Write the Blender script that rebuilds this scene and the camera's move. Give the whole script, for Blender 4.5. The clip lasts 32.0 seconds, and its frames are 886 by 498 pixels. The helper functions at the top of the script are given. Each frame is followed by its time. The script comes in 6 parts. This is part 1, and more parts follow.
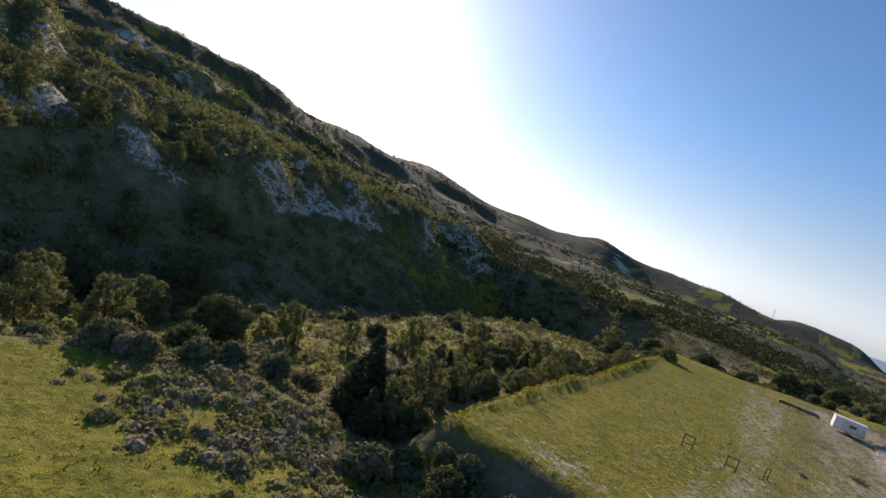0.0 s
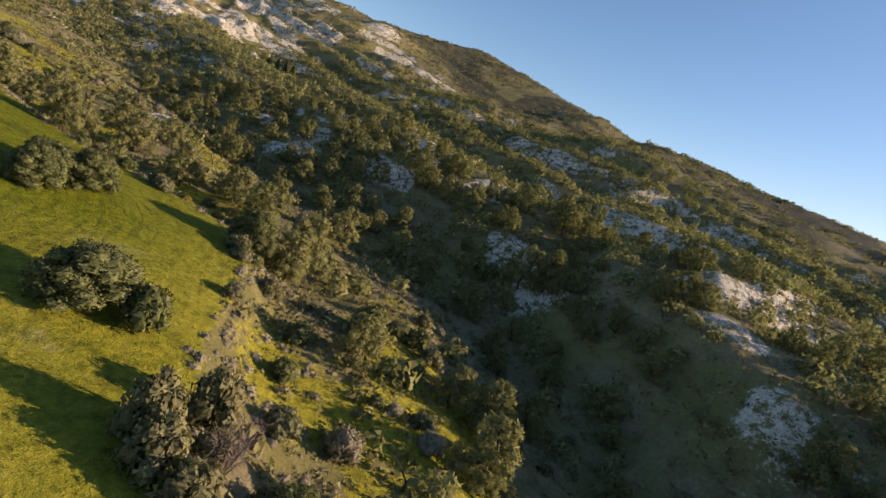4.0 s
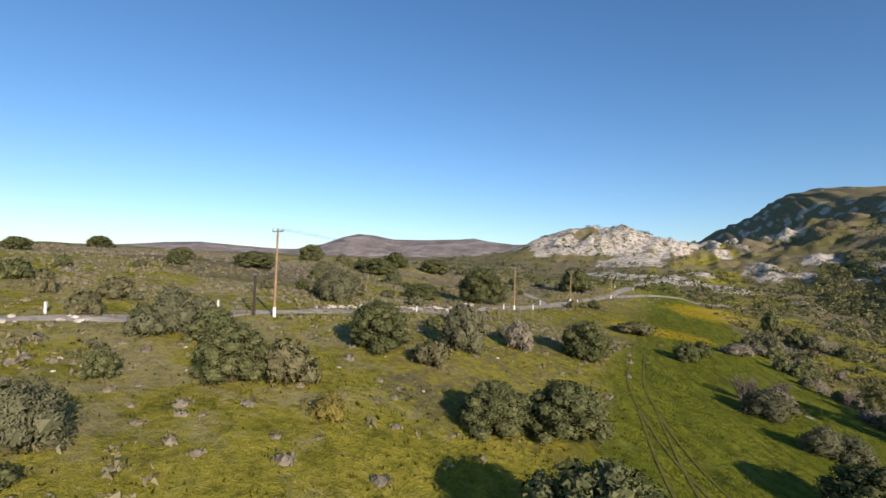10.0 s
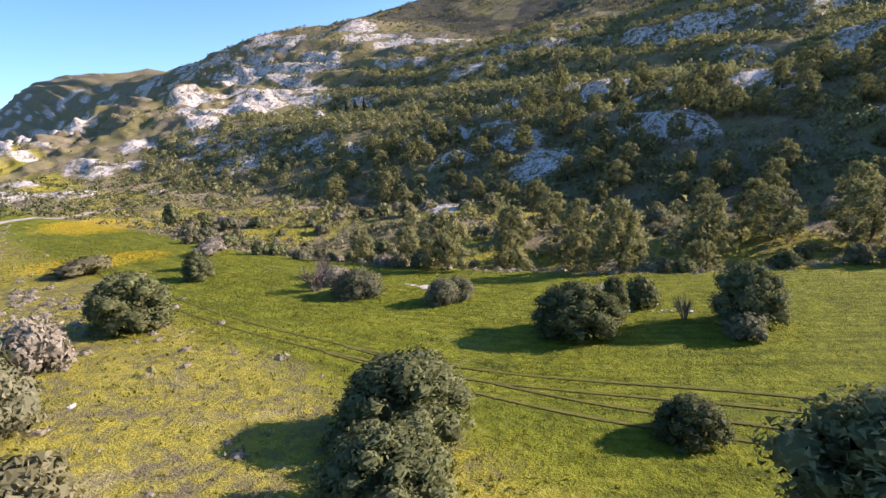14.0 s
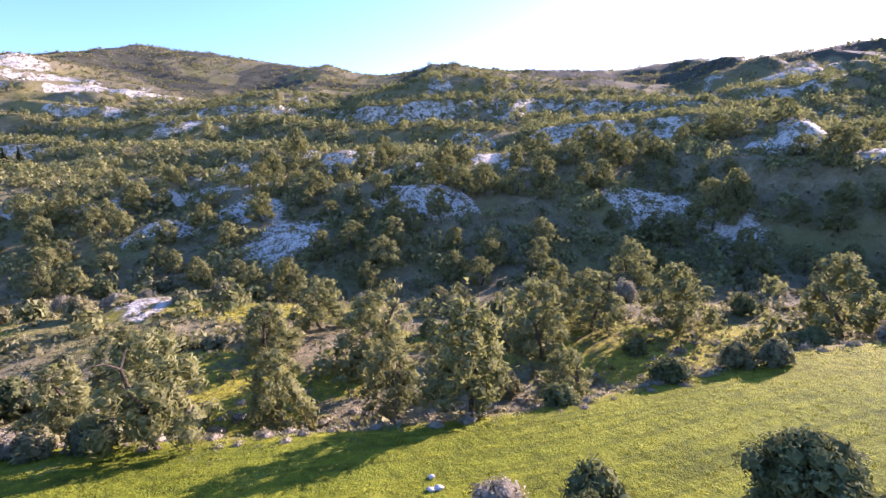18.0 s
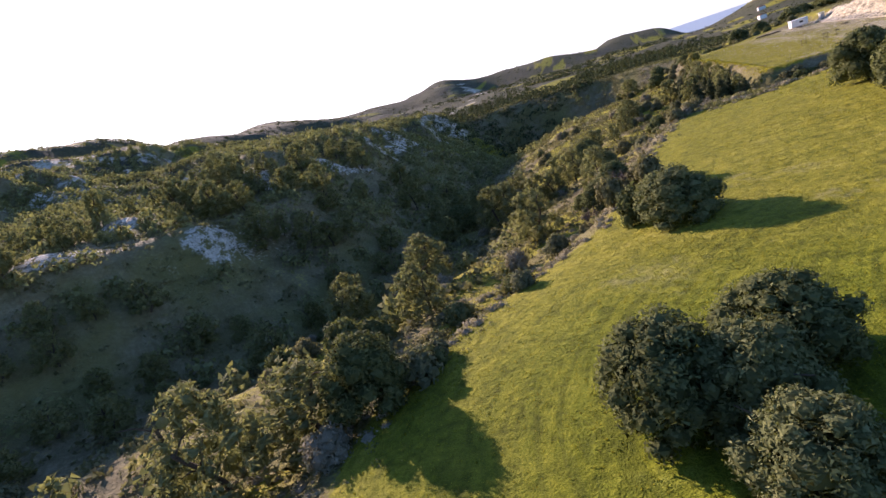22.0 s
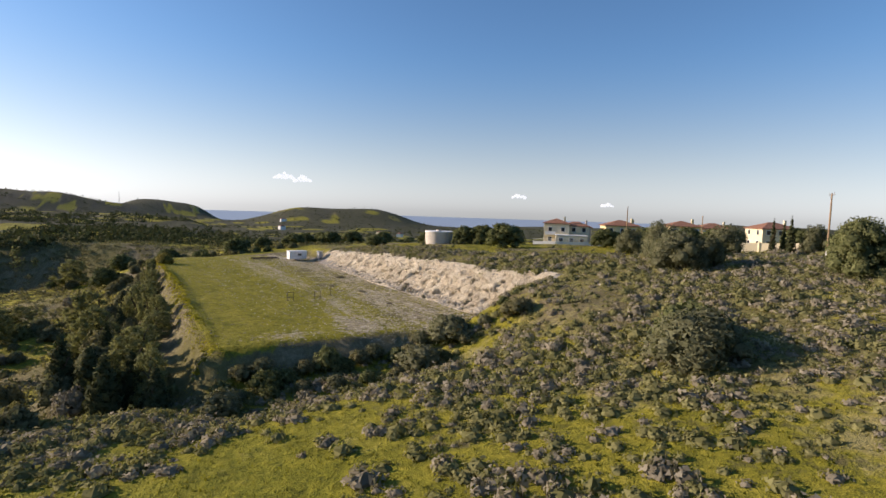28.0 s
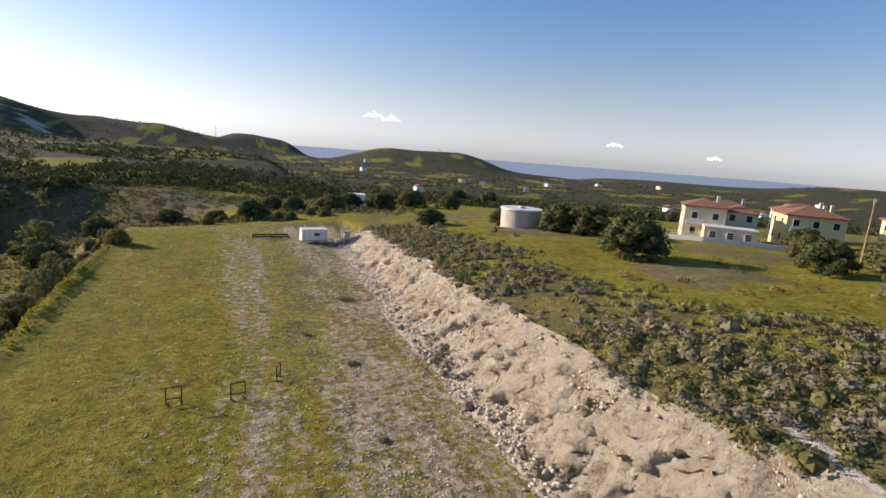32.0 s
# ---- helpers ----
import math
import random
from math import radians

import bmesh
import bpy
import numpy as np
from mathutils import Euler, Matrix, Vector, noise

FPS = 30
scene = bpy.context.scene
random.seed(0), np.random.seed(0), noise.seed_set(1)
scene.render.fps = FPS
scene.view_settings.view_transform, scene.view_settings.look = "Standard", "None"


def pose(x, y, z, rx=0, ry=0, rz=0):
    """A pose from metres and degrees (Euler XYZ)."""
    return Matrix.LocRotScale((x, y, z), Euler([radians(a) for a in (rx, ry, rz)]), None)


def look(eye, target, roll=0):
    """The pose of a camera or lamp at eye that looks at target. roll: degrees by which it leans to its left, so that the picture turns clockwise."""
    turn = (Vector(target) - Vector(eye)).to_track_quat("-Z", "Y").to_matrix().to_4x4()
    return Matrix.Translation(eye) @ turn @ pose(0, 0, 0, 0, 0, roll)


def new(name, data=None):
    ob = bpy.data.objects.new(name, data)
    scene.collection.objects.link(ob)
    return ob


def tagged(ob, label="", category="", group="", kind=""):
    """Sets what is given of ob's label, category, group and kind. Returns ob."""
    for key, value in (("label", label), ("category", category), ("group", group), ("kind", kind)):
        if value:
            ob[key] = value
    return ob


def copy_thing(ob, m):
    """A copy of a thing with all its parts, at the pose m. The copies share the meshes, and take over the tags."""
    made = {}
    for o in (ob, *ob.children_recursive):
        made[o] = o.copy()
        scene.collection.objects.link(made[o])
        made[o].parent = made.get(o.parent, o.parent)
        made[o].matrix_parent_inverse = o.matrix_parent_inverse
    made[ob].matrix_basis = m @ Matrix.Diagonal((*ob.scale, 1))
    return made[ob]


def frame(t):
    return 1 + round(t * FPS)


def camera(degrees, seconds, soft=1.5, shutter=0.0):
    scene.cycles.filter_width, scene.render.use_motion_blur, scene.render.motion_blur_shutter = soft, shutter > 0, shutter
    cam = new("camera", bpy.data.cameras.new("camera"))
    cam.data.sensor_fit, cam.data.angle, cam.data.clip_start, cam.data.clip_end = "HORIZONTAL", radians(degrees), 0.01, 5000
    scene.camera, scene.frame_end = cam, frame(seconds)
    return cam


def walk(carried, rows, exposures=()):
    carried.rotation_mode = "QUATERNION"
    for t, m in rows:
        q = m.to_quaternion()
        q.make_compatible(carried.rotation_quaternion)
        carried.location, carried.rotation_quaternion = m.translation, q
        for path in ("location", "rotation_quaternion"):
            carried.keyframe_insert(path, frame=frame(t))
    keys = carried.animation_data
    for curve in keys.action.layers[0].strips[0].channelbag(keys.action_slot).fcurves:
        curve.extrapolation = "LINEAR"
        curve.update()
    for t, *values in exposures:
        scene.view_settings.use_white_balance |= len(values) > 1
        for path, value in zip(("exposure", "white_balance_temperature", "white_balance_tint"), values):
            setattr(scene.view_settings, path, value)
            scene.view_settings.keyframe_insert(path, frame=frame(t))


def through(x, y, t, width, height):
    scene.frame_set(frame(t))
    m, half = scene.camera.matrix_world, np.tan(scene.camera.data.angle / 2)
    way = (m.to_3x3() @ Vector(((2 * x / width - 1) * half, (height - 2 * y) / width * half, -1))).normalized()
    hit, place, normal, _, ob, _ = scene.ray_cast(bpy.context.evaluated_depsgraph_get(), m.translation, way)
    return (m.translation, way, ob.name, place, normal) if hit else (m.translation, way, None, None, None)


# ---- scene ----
cam = camera(81.6, 32.0)
PATH = [
    (0.0, pose(5.04, -62.05, 14.99, 84.97, -18.65, 36.98)),
    (0.5, pose(0.94, -60.28, 15.09, 85.01, -19.52, 48.62)),
    (1.0, pose(-3.28, -58.63, 15.26, 84.71, -20.32, 60.39)),
    (1.5, pose(-7.76, -57.32, 15.56, 84.27, -20.84, 72.28)),
    (2.0, pose(-12.49, -56.57, 15.93, 83.80, -21.50, 84.41)),
    (2.5, pose(-17.37, -56.59, 16.33, 83.27, -21.99, 96.74)),
    (3.0, pose(-22.22, -57.48, 16.78, 82.49, -22.39, 109.57)),
    (3.5, pose(-26.75, -59.40, 17.24, 81.10, -22.77, 123.37)),
    (4.0, pose(-30.75, -62.25, 17.52, 79.67, -22.95, 137.36)),
    (4.5, pose(-34.28, -65.81, 17.61, 78.78, -22.99, 150.23)),
    (6.5, pose(-40.51, -86.05, 14.80, 78.82, -26.56, -172.09)),
    (7.0, pose(-38.52, -91.11, 14.69, 80.47, -26.83, -167.17)),
    (7.5, pose(-35.74, -96.00, 14.53, 82.62, -25.30, -163.77)),
    (8.0, pose(-32.11, -100.67, 14.25, 84.83, -21.39, -161.66)),
    (8.5, pose(-27.81, -105.04, 14.05, 86.43, -16.11, -159.90)),
    (9.0, pose(-23.16, -109.13, 14.08, 88.51, -11.09, -158.37)),
    (9.5, pose(-18.31, -112.91, 14.38, 90.81, -6.50, -156.83)),
    (10.0, pose(-13.41, -116.40, 15.02, 92.26, -1.84, -156.55)),
    (10.5, pose(-8.93, -119.74, 15.65, 92.46, 2.13, -159.83)),
    (11.0, pose(-5.04, -122.77, 16.22, 91.95, 6.00, -167.19)),
    (11.5, pose(-1.74, -125.61, 16.78, 90.55, 9.54, -177.07)),
    (12.0, pose(0.79, -128.54, 17.27, 88.25, 12.34, 171.66)),
    (12.5, pose(2.73, -131.17, 17.46, 84.71, 13.38, 159.59)),
    (13.0, pose(4.06, -133.53, 17.37, 80.60, 12.93, 148.55)),
    (13.5, pose(4.91, -135.65, 17.12, 77.33, 10.98, 139.26)),
    (14.0, pose(5.07, -137.67, 16.70, 75.57, 8.65, 132.09)),
    (14.5, pose(4.53, -139.82, 16.23, 74.50, 6.74, 127.06)),
    (16.5, pose(-3.85, -148.33, 15.10, 75.86, 2.05, 114.63)),
    (17.0, pose(-6.61, -150.49, 14.91, 77.61, 1.22, 111.83)),
    (17.5, pose(-9.83, -152.66, 14.71, 79.33, 1.89, 108.35)),
    (18.0, pose(-13.38, -154.72, 14.59, 80.47, 4.31, 102.07)),
    (18.5, pose(-17.23, -156.39, 14.60, 80.38, 8.37, 93.32)),
    (19.0, pose(-21.29, -157.52, 14.60, 79.11, 12.80, 81.78)),
    (19.5, pose(-25.52, -158.05, 14.64, 76.74, 17.01, 69.28)),
    (20.0, pose(-29.79, -157.75, 14.55, 74.11, 19.96, 56.84)),
    (20.5, pose(-33.85, -156.45, 14.45, 72.49, 21.55, 45.18)),
    (21.0, pose(-37.52, -154.19, 14.29, 72.19, 21.46, 34.94)),
    (21.5, pose(-40.74, -151.10, 14.01, 72.60, 19.08, 25.77)),
    (22.0, pose(-43.43, -147.27, 13.74, 73.66, 18.07, 16.69)),
    (22.5, pose(-45.43, -142.68, 13.56, 75.13, 17.80, 8.28)),
    (23.0, pose(-46.80, -137.45, 13.44, 76.21, 17.74, 0.40)),
    (23.5, pose(-47.29, -131.70, 13.39, 76.86, 17.94, -6.97)),
    (24.0, pose(-46.87, -125.63, 13.30, 77.19, 17.90, -13.88)),
    (24.5, pose(-45.45, -119.49, 13.17, 77.33, 17.58, -19.98)),
    (25.0, pose(-43.17, -113.45, 13.02, 77.58, 16.72, -25.29)),
    (25.5, pose(-40.16, -107.67, 12.76, 78.88, 14.00, -28.78)),
    (26.0, pose(-36.58, -102.09, 12.56, 80.30, 10.09, -31.07)),
    (26.5, pose(-32.58, -96.73, 12.35, 82.08, 5.96, -31.97)),
    (28.5, pose(-16.57, -75.12, 14.21, 86.24, -3.17, -29.67)),
    (29.0, pose(-12.80, -69.91, 14.78, 85.55, -4.30, -28.61)),
    (29.5, pose(-9.19, -64.92, 15.41, 84.48, -5.33, -27.57)),
    (30.0, pose(-5.84, -59.99, 16.04, 83.46, -6.41, -26.30)),
    (30.5, pose(-2.89, -54.93, 16.66, 82.39, -6.77, -25.04)),
    (31.0, pose(-0.32, -49.73, 17.19, 81.29, -6.46, -23.75)),
    (31.5, pose(1.99, -44.43, 17.69, 80.02, -5.48, -22.41)),
    (32.0, pose(4.11, -38.98, 18.09, 79.09, -4.34, -21.04)),
]
EXPOSURES = [(0.0, 0.20, 6700, 15), (2.0, 0.18, 6900, 17), (3.0, 0.45, 8500, 20), (4.0, 0.75, 8300, 19), (6.5, 1.30, 7500, 16), (8.0, 1.00, 7200, 16), (9.0, 0.50, 6900, 15), (10.0, 0.30, 6600, 13), (11.0, 0.24, 6500, 12), (12.0, 0.52, 6600, 15), (13.0, 0.82, 6600, 18), (14.0, 1.28, 6250, 26), (17.0, 2.02, 6200, 37), (18.0, 1.95, 6150, 38), (19.0, 1.95, 6200, 38), (20.0, 1.72, 6200, 40), (21.0, 1.50, 6400, 34), (23.0, 0.78, 7000, 24), (26.0, 0.58, 7100, 18), (29.0, 0.40, 7000, 15), (31.0, 0.46, 6950, 16), (32.0, 0.44, 7000, 17)]
walk(cam, PATH, EXPOSURES)

# ---------------------------------------------------------------- sky and sun
SUN_AZ, SUN_EL = radians(-51), radians(18)
world = bpy.data.worlds.new("sky")
scene.world = world
world.use_nodes = True
_t = world.node_tree
_t.nodes.clear()
_sky = _t.nodes.new("ShaderNodeTexSky")
_sky.sky_type, _sky.sun_disc = "NISHITA", False
_sky.sun_elevation, _sky.sun_rotation = SUN_EL, SUN_AZ
_sky.altitude, _sky.air_density, _sky.dust_density, _sky.ozone_density = 200, 0.9, 0.45, 3.5
_bg, _out = _t.nodes.new("ShaderNodeBackground"), _t.nodes.new("ShaderNodeOutputWorld")
_bg.inputs["Strength"].default_value = 0.135
# sea haze: near the horizon the sky pales towards white-blue
_grey, _pos, _sep = _t.nodes.new("ShaderNodeRGBToBW"), _t.nodes.new("ShaderNodeTexCoord"), _t.nodes.new("ShaderNodeSeparateXYZ")
_low, _tint, _mix = _t.nodes.new("ShaderNodeMapRange"), _t.nodes.new("ShaderNodeMix"), _t.nodes.new("ShaderNodeMix")
_low.interpolation_type = "SMOOTHSTEP"
_low.inputs["From Min"].default_value, _low.inputs["From Max"].default_value = 0.30, -0.02
_low.inputs["To Max"].default_value = 0.85
_tint.data_type = _mix.data_type = "RGBA"
_tint.blend_type, _tint.inputs[0].default_value, _tint.inputs[7].default_value = "MULTIPLY", 1.0, (0.80, 0.89, 1.00, 1)
_vivid = _t.nodes.new("ShaderNodeHueSaturation")
_vivid.inputs["Saturation"].default_value, _vivid.inputs["Value"].default_value = 1.12, 0.95
_t.links.new(_sky.outputs[0], _vivid.inputs["Color"])
_t.links.new(_sky.outputs[0], _grey.inputs[0])
_t.links.new(_grey.outputs[0], _tint.inputs[6])
_t.links.new(_pos.outputs["Generated"], _sep.inputs[0])
_t.links.new(_sep.outputs["Z"], _low.inputs["Value"])
_side, _haze = _t.nodes.new("ShaderNodeMapRange"), _t.nodes.new("ShaderNodeMath")
_side.interpolation_type, _haze.operation = "SMOOTHSTEP", "MULTIPLY"
_side.inputs["From Min"].default_value, _side.inputs["From Max"].default_value, _side.inputs["To Min"].default_value = -0.6, 0.4, 0.05
_t.links.new(_sep.outputs["Y"], _side.inputs["Value"])
_t.links.new(_low.outputs[0], _haze.inputs[0])
_t.links.new(_side.outputs[0], _haze.inputs[1])
_t.links.new(_haze.outputs[0], _mix.inputs[0])
_t.links.new(_vivid.outputs[0], _mix.inputs[6])
_t.links.new(_tint.outputs[2], _mix.inputs[7])
_t.links.new(_mix.outputs[2], _bg.inputs["Color"])
_t.links.new(_bg.outputs[0], _out.inputs["Surface"])
_lamp = bpy.data.lights.new("sun", "SUN")
_lamp.energy, _lamp.angle, _lamp.color = 5.0, radians(0.53), (1.0, 0.87, 0.78)
sun = new("sun", _lamp)
_way = Vector((math.sin(SUN_AZ) * math.cos(SUN_EL), math.cos(SUN_AZ) * math.cos(SUN_EL), math.sin(SUN_EL)))
sun.matrix_world = look(_way * 300, (0, 0, 0))

# ---------------------------------------------------------------- materials
def srgb(r, g, b):
    f = lambda v: v / 12.92 if v <= 0.04045 else ((v + 0.055) / 1.055) ** 2.4
    return (f(r), f(g), f(b), 1)


class Nodes:
    """A short way to wire a node material."""

    def __init__(self, name, rough=0.9, spec=0.2):
        self.mat = bpy.data.materials.new(name)
        self.mat.use_nodes = True
        self.t = self.mat.node_tree
        self.bsdf = self.t.nodes["Principled BSDF"]
        self.bsdf.inputs["Roughness"].default_value = rough
        self.bsdf.inputs["Specular IOR Level"].default_value = spec

    def add(self, kind, **values):
        n = self.t.nodes.new("ShaderNode" + kind)
        for key, v in values.items():
            if key in n.inputs:
                self.put(n.inputs[key], v)
            else:
                setattr(n, key, v)
        return n

    def put(self, socket, v):
        if hasattr(v, "is_linked"):
            self.t.links.new(v, socket)
        else:
            socket.default_value = v

    def where(self):
        return self.add("NewGeometry").outputs["Position"]

    def noise(self, scale, detail=4, rough=0.6, vector=None):
        n = self.add("TexNoise", Scale=scale, Detail=detail, Roughness=rough)
        self.t.links.new(vector or self.where(), n.inputs["Vector"])
        return n.outputs["Fac"]

    def ramp(self, fac, stops):
        n = self.add("ValToRGB")
        while len(n.color_ramp.elements) < len(stops):
            n.color_ramp.elements.new(0.5)
        for e, (at, c) in zip(n.color_ramp.elements, stops):
            e.position, e.color = at, (c if len(c) == 4 else (*c, 1))
        self.put(n.inputs["Fac"], fac)
        return n.outputs["Color"]

    def band(self, fac, a, b):
        n = self.add("MapRange", interpolation_type="SMOOTHSTEP")
        self.put(n.inputs["Value"], fac)
        n.inputs["From Min"].default_value, n.inputs["From Max"].default_value = a, b
        return n.outputs["Result"]

    def mix(self, fac, a, b, how="MIX"):
        n = self.add("Mix", data_type="RGBA", blend_type=how)
        for socket, v in zip((n.inputs["Factor"], n.inputs[6], n.inputs[7]), (fac, a, b)):
            self.put(socket, v)
        return n.outputs[2]

    def math(self, how, a, b=0.0):
        n = self.add("Math", operation=how)
        self.put(n.inputs[0], a)
        self.put(n.inputs[1], b)
        return n.outputs[0]

    def attr(self, name):
        return self.add("Attribute", attribute_name=name).outputs["Fac"]

    def stretched(self, name, along_y):
        """Coordinates across and along the rows named by an attribute."""
        split = self.add("SeparateXYZ", Vector=self.where())
        return self.add("CombineXYZ", X=self.attr(name), Y=self.math("MULTIPLY", split.outputs["Y"], along_y), Z=0.0).outputs[0]

    def random(self):
        return self.add("ObjectInfo").outputs["Random"]

    def island(self):
        return self.add("NewGeometry").outputs["Random Per Island"]

    def bump(self, height, strength=0.5, distance=0.1):
        n = self.add("Bump", Strength=strength, Distance=distance)
        self.put(n.inputs["Height"], height)
        self.t.links.new(n.outputs[0], self.bsdf.inputs["Normal"])

    def colour(self, v):
        self.put(self.bsdf.inputs["Base Color"], v)
        return self.mat


def plain(name, base, vary=0.12, scale=3.0, rough=0.8, spec=0.25, metal=0.0, bump=0.0):
    """A painted or natural surface with a little grain and staining."""
    n = Nodes(name, rough, spec)
    a = n.noise(scale, 5)
    b = n.noise(scale * 9, 3)
    dark = tuple(c * (1 - 2 * vary) for c in base[:3])
    light = tuple(min(1, c * (1 + vary)) for c in base[:3])
    c = n.ramp(n.math("ADD", n.math("MULTIPLY", a, 0.65), n.math("MULTIPLY", b, 0.35)), [(0.3, dark), (0.7, light)])
    n.bsdf.inputs["Metallic"].default_value = metal
    if bump:
        n.bump(b, bump, 0.02)
    return n.colour(c)


def make_ground():
    n = Nodes("ground", 0.95, 0.1)
    big, mid, fine, grain = n.noise(0.045, 4), n.noise(0.28, 5), n.noise(1.6, 5), n.noise(9.0, 3, 0.7)
    # young crop and meadow grass
    grass = n.ramp(n.math("ADD", n.math("MULTIPLY", mid, 0.55), n.math("MULTIPLY", fine, 0.45)),
                   [(0.28, (0.124, 0.122, 0.018)), (0.45, (0.222, 0.207, 0.024)), (0.58, (0.290, 0.258, 0.036)), (0.75, (0.335, 0.305, 0.10))])
    grass = n.mix(n.math("MULTIPLY", n.band(grain, 0.45, 0.75), 0.45), grass, (0.100, 0.104, 0.020, 1))
    # drill rows of the crop and dry straw-coloured patches
    rows = n.noise(1.5, 3, 0.5, n.stretched("row", 0.07))
    grass = n.mix(n.math("MULTIPLY", n.math("MULTIPLY", n.band(rows, 0.50, 0.60), 0.52), n.attr("crop")), grass, (0.098, 0.102, 0.018, 1))
    wide_rows = n.noise(0.30, 4, 0.6, n.stretched("row", 0.05))
    grass = n.mix(n.math("MULTIPLY", n.math("MULTIPLY", n.band(wide_rows, 0.52, 0.62), 0.35), n.attr("crop")), grass, (0.15, 0.165, 0.024, 1))
    grass = n.mix(n.math("MULTIPLY", n.band(n.math("ADD", n.noise(0.13, 6, 0.75), n.math("MULTIPLY", n.attr("dry"), 0.14)), 0.58, 0.71), 0.75), grass, (0.30, 0.26, 0.125, 1))
    mottle = n.ramp(n.noise(0.8, 6, 0.75), [(0.35, (0.66, 0.68, 0.7)), (0.5, (1.0, 1.0, 1.0)), (0.65, (1.18, 1.14, 1.05))])
    grass = n.mix(1.0, grass, mottle, "MULTIPLY")
    # the sown crop is fresher than the meadow
    grass = n.mix(n.attr("crop"), grass, n.mix(1.0, grass, (0.62, 0.75, 0.42, 1), "MULTIPLY"))
    # dry scrub soil
    soil = n.ramp(n.math("ADD", n.math("MULTIPLY", mid, 0.5), n.math("MULTIPLY", fine, 0.5)),
                  [(0.3, (0.100, 0.084, 0.042)), (0.5, (0.190, 0.160, 0.088)), (0.7, (0.290, 0.250, 0.160))])
    soil = n.mix(n.band(big, 0.42, 0.62), soil, n.mix(0.55, soil, (0.165, 0.155, 0.036, 1)))
    # chalk rock
    chalk = n.ramp(n.math("ADD", n.math("MULTIPLY", fine, 0.6), n.math("MULTIPLY", grain, 0.4)),
                   [(0.3, (0.25, 0.22, 0.18)), (0.48, (0.53, 0.485, 0.405)), (0.66, (0.76, 0.705, 0.60))])
    track = n.ramp(fine, [(0.3, (0.20, 0.165, 0.11)), (0.5, (0.40, 0.34, 0.225)), (0.7, (0.62, 0.545, 0.40))])
    edge = n.math("MULTIPLY", n.math("SUBTRACT", n.math("ADD", n.math("MULTIPLY", mid, 0.5), n.math("MULTIPLY", fine, 0.5)), 0.5), 1.6)
    def masked(name):
        return n.band(n.math("ADD", n.attr(name), edge), 0.35, 0.65)
    c = n.mix(masked("grass"), soil, grass)
    # dark wood and scrub, greyed a little for the haze on far hills
    wood = n.ramp(n.noise(0.16, 6, 0.75), [(0.35, (0.030, 0.034, 0.024)), (0.6, (0.070, 0.071, 0.050)), (0.75, (0.125, 0.118, 0.085))])
    c = n.mix(n.math("MULTIPLY", masked("wood"), 0.9), c, wood)
    tufts = n.mix(n.band(n.noise(0.5, 7, 0.8), 0.50, 0.56), chalk, soil)
    tufts = n.mix(n.band(n.noise(1.7, 5, 0.75), 0.55, 0.63), tufts, (0.075, 0.070, 0.035, 1))
    # rock of the far mountains, its pale mauve standing in for haze
    hazed_rock = n.ramp(n.noise(0.012, 7, 0.7), [(0.35, (0.15, 0.128, 0.112)), (0.52, (0.26, 0.222, 0.195)), (0.66, (0.38, 0.335, 0.29))])
    c = n.mix(n.attr("hazed_rock"), c, hazed_rock)
    c = n.mix(masked("rock"), c, tufts)
    c = n.mix(masked("bank"), c, chalk)
    split = n.add("SeparateXYZ", Vector=n.where())
    lanes = n.noise(0.55, 5, 0.65, n.add("CombineXYZ", X=split.outputs["X"], Y=n.math("MULTIPLY", split.outputs["Y"], 0.16), Z=0.0).outputs[0])
    worn = n.math("ADD", n.attr("track"), n.math("ADD", n.math("MULTIPLY", n.math("SUBTRACT", lanes, 0.5), 1.0), n.math("MULTIPLY", n.math("SUBTRACT", n.noise(1.3, 6, 0.78), 0.5), 2.2)))
    c = n.mix(n.math("MULTIPLY", n.band(worn, 0.38, 0.62), n.band(n.attr("track"), 0.02, 0.2)), c, track)
    flowers = n.math("MULTIPLY", masked("flower"), n.band(n.noise(2.2, 4), 0.42, 0.6))
    c = n.mix(flowers, c, (0.55, 0.36, 0.008, 1))
    speck = n.ramp(n.noise(17, 3, 0.8), [(0.33, (0.62, 0.62, 0.62)), (0.5, (1.0, 1.0, 1.0)), (0.66, (1.35, 1.33, 1.28))])
    c = n.mix(1.0, c, speck, "MULTIPLY")
    height = n.math("ADD", n.math("MULTIPLY", fine, 1.0), n.math("MULTIPLY", grain, 0.5))
    n.bump(height, 0.9, 0.35)
    return n.colour(c)


GROUND = make_ground()



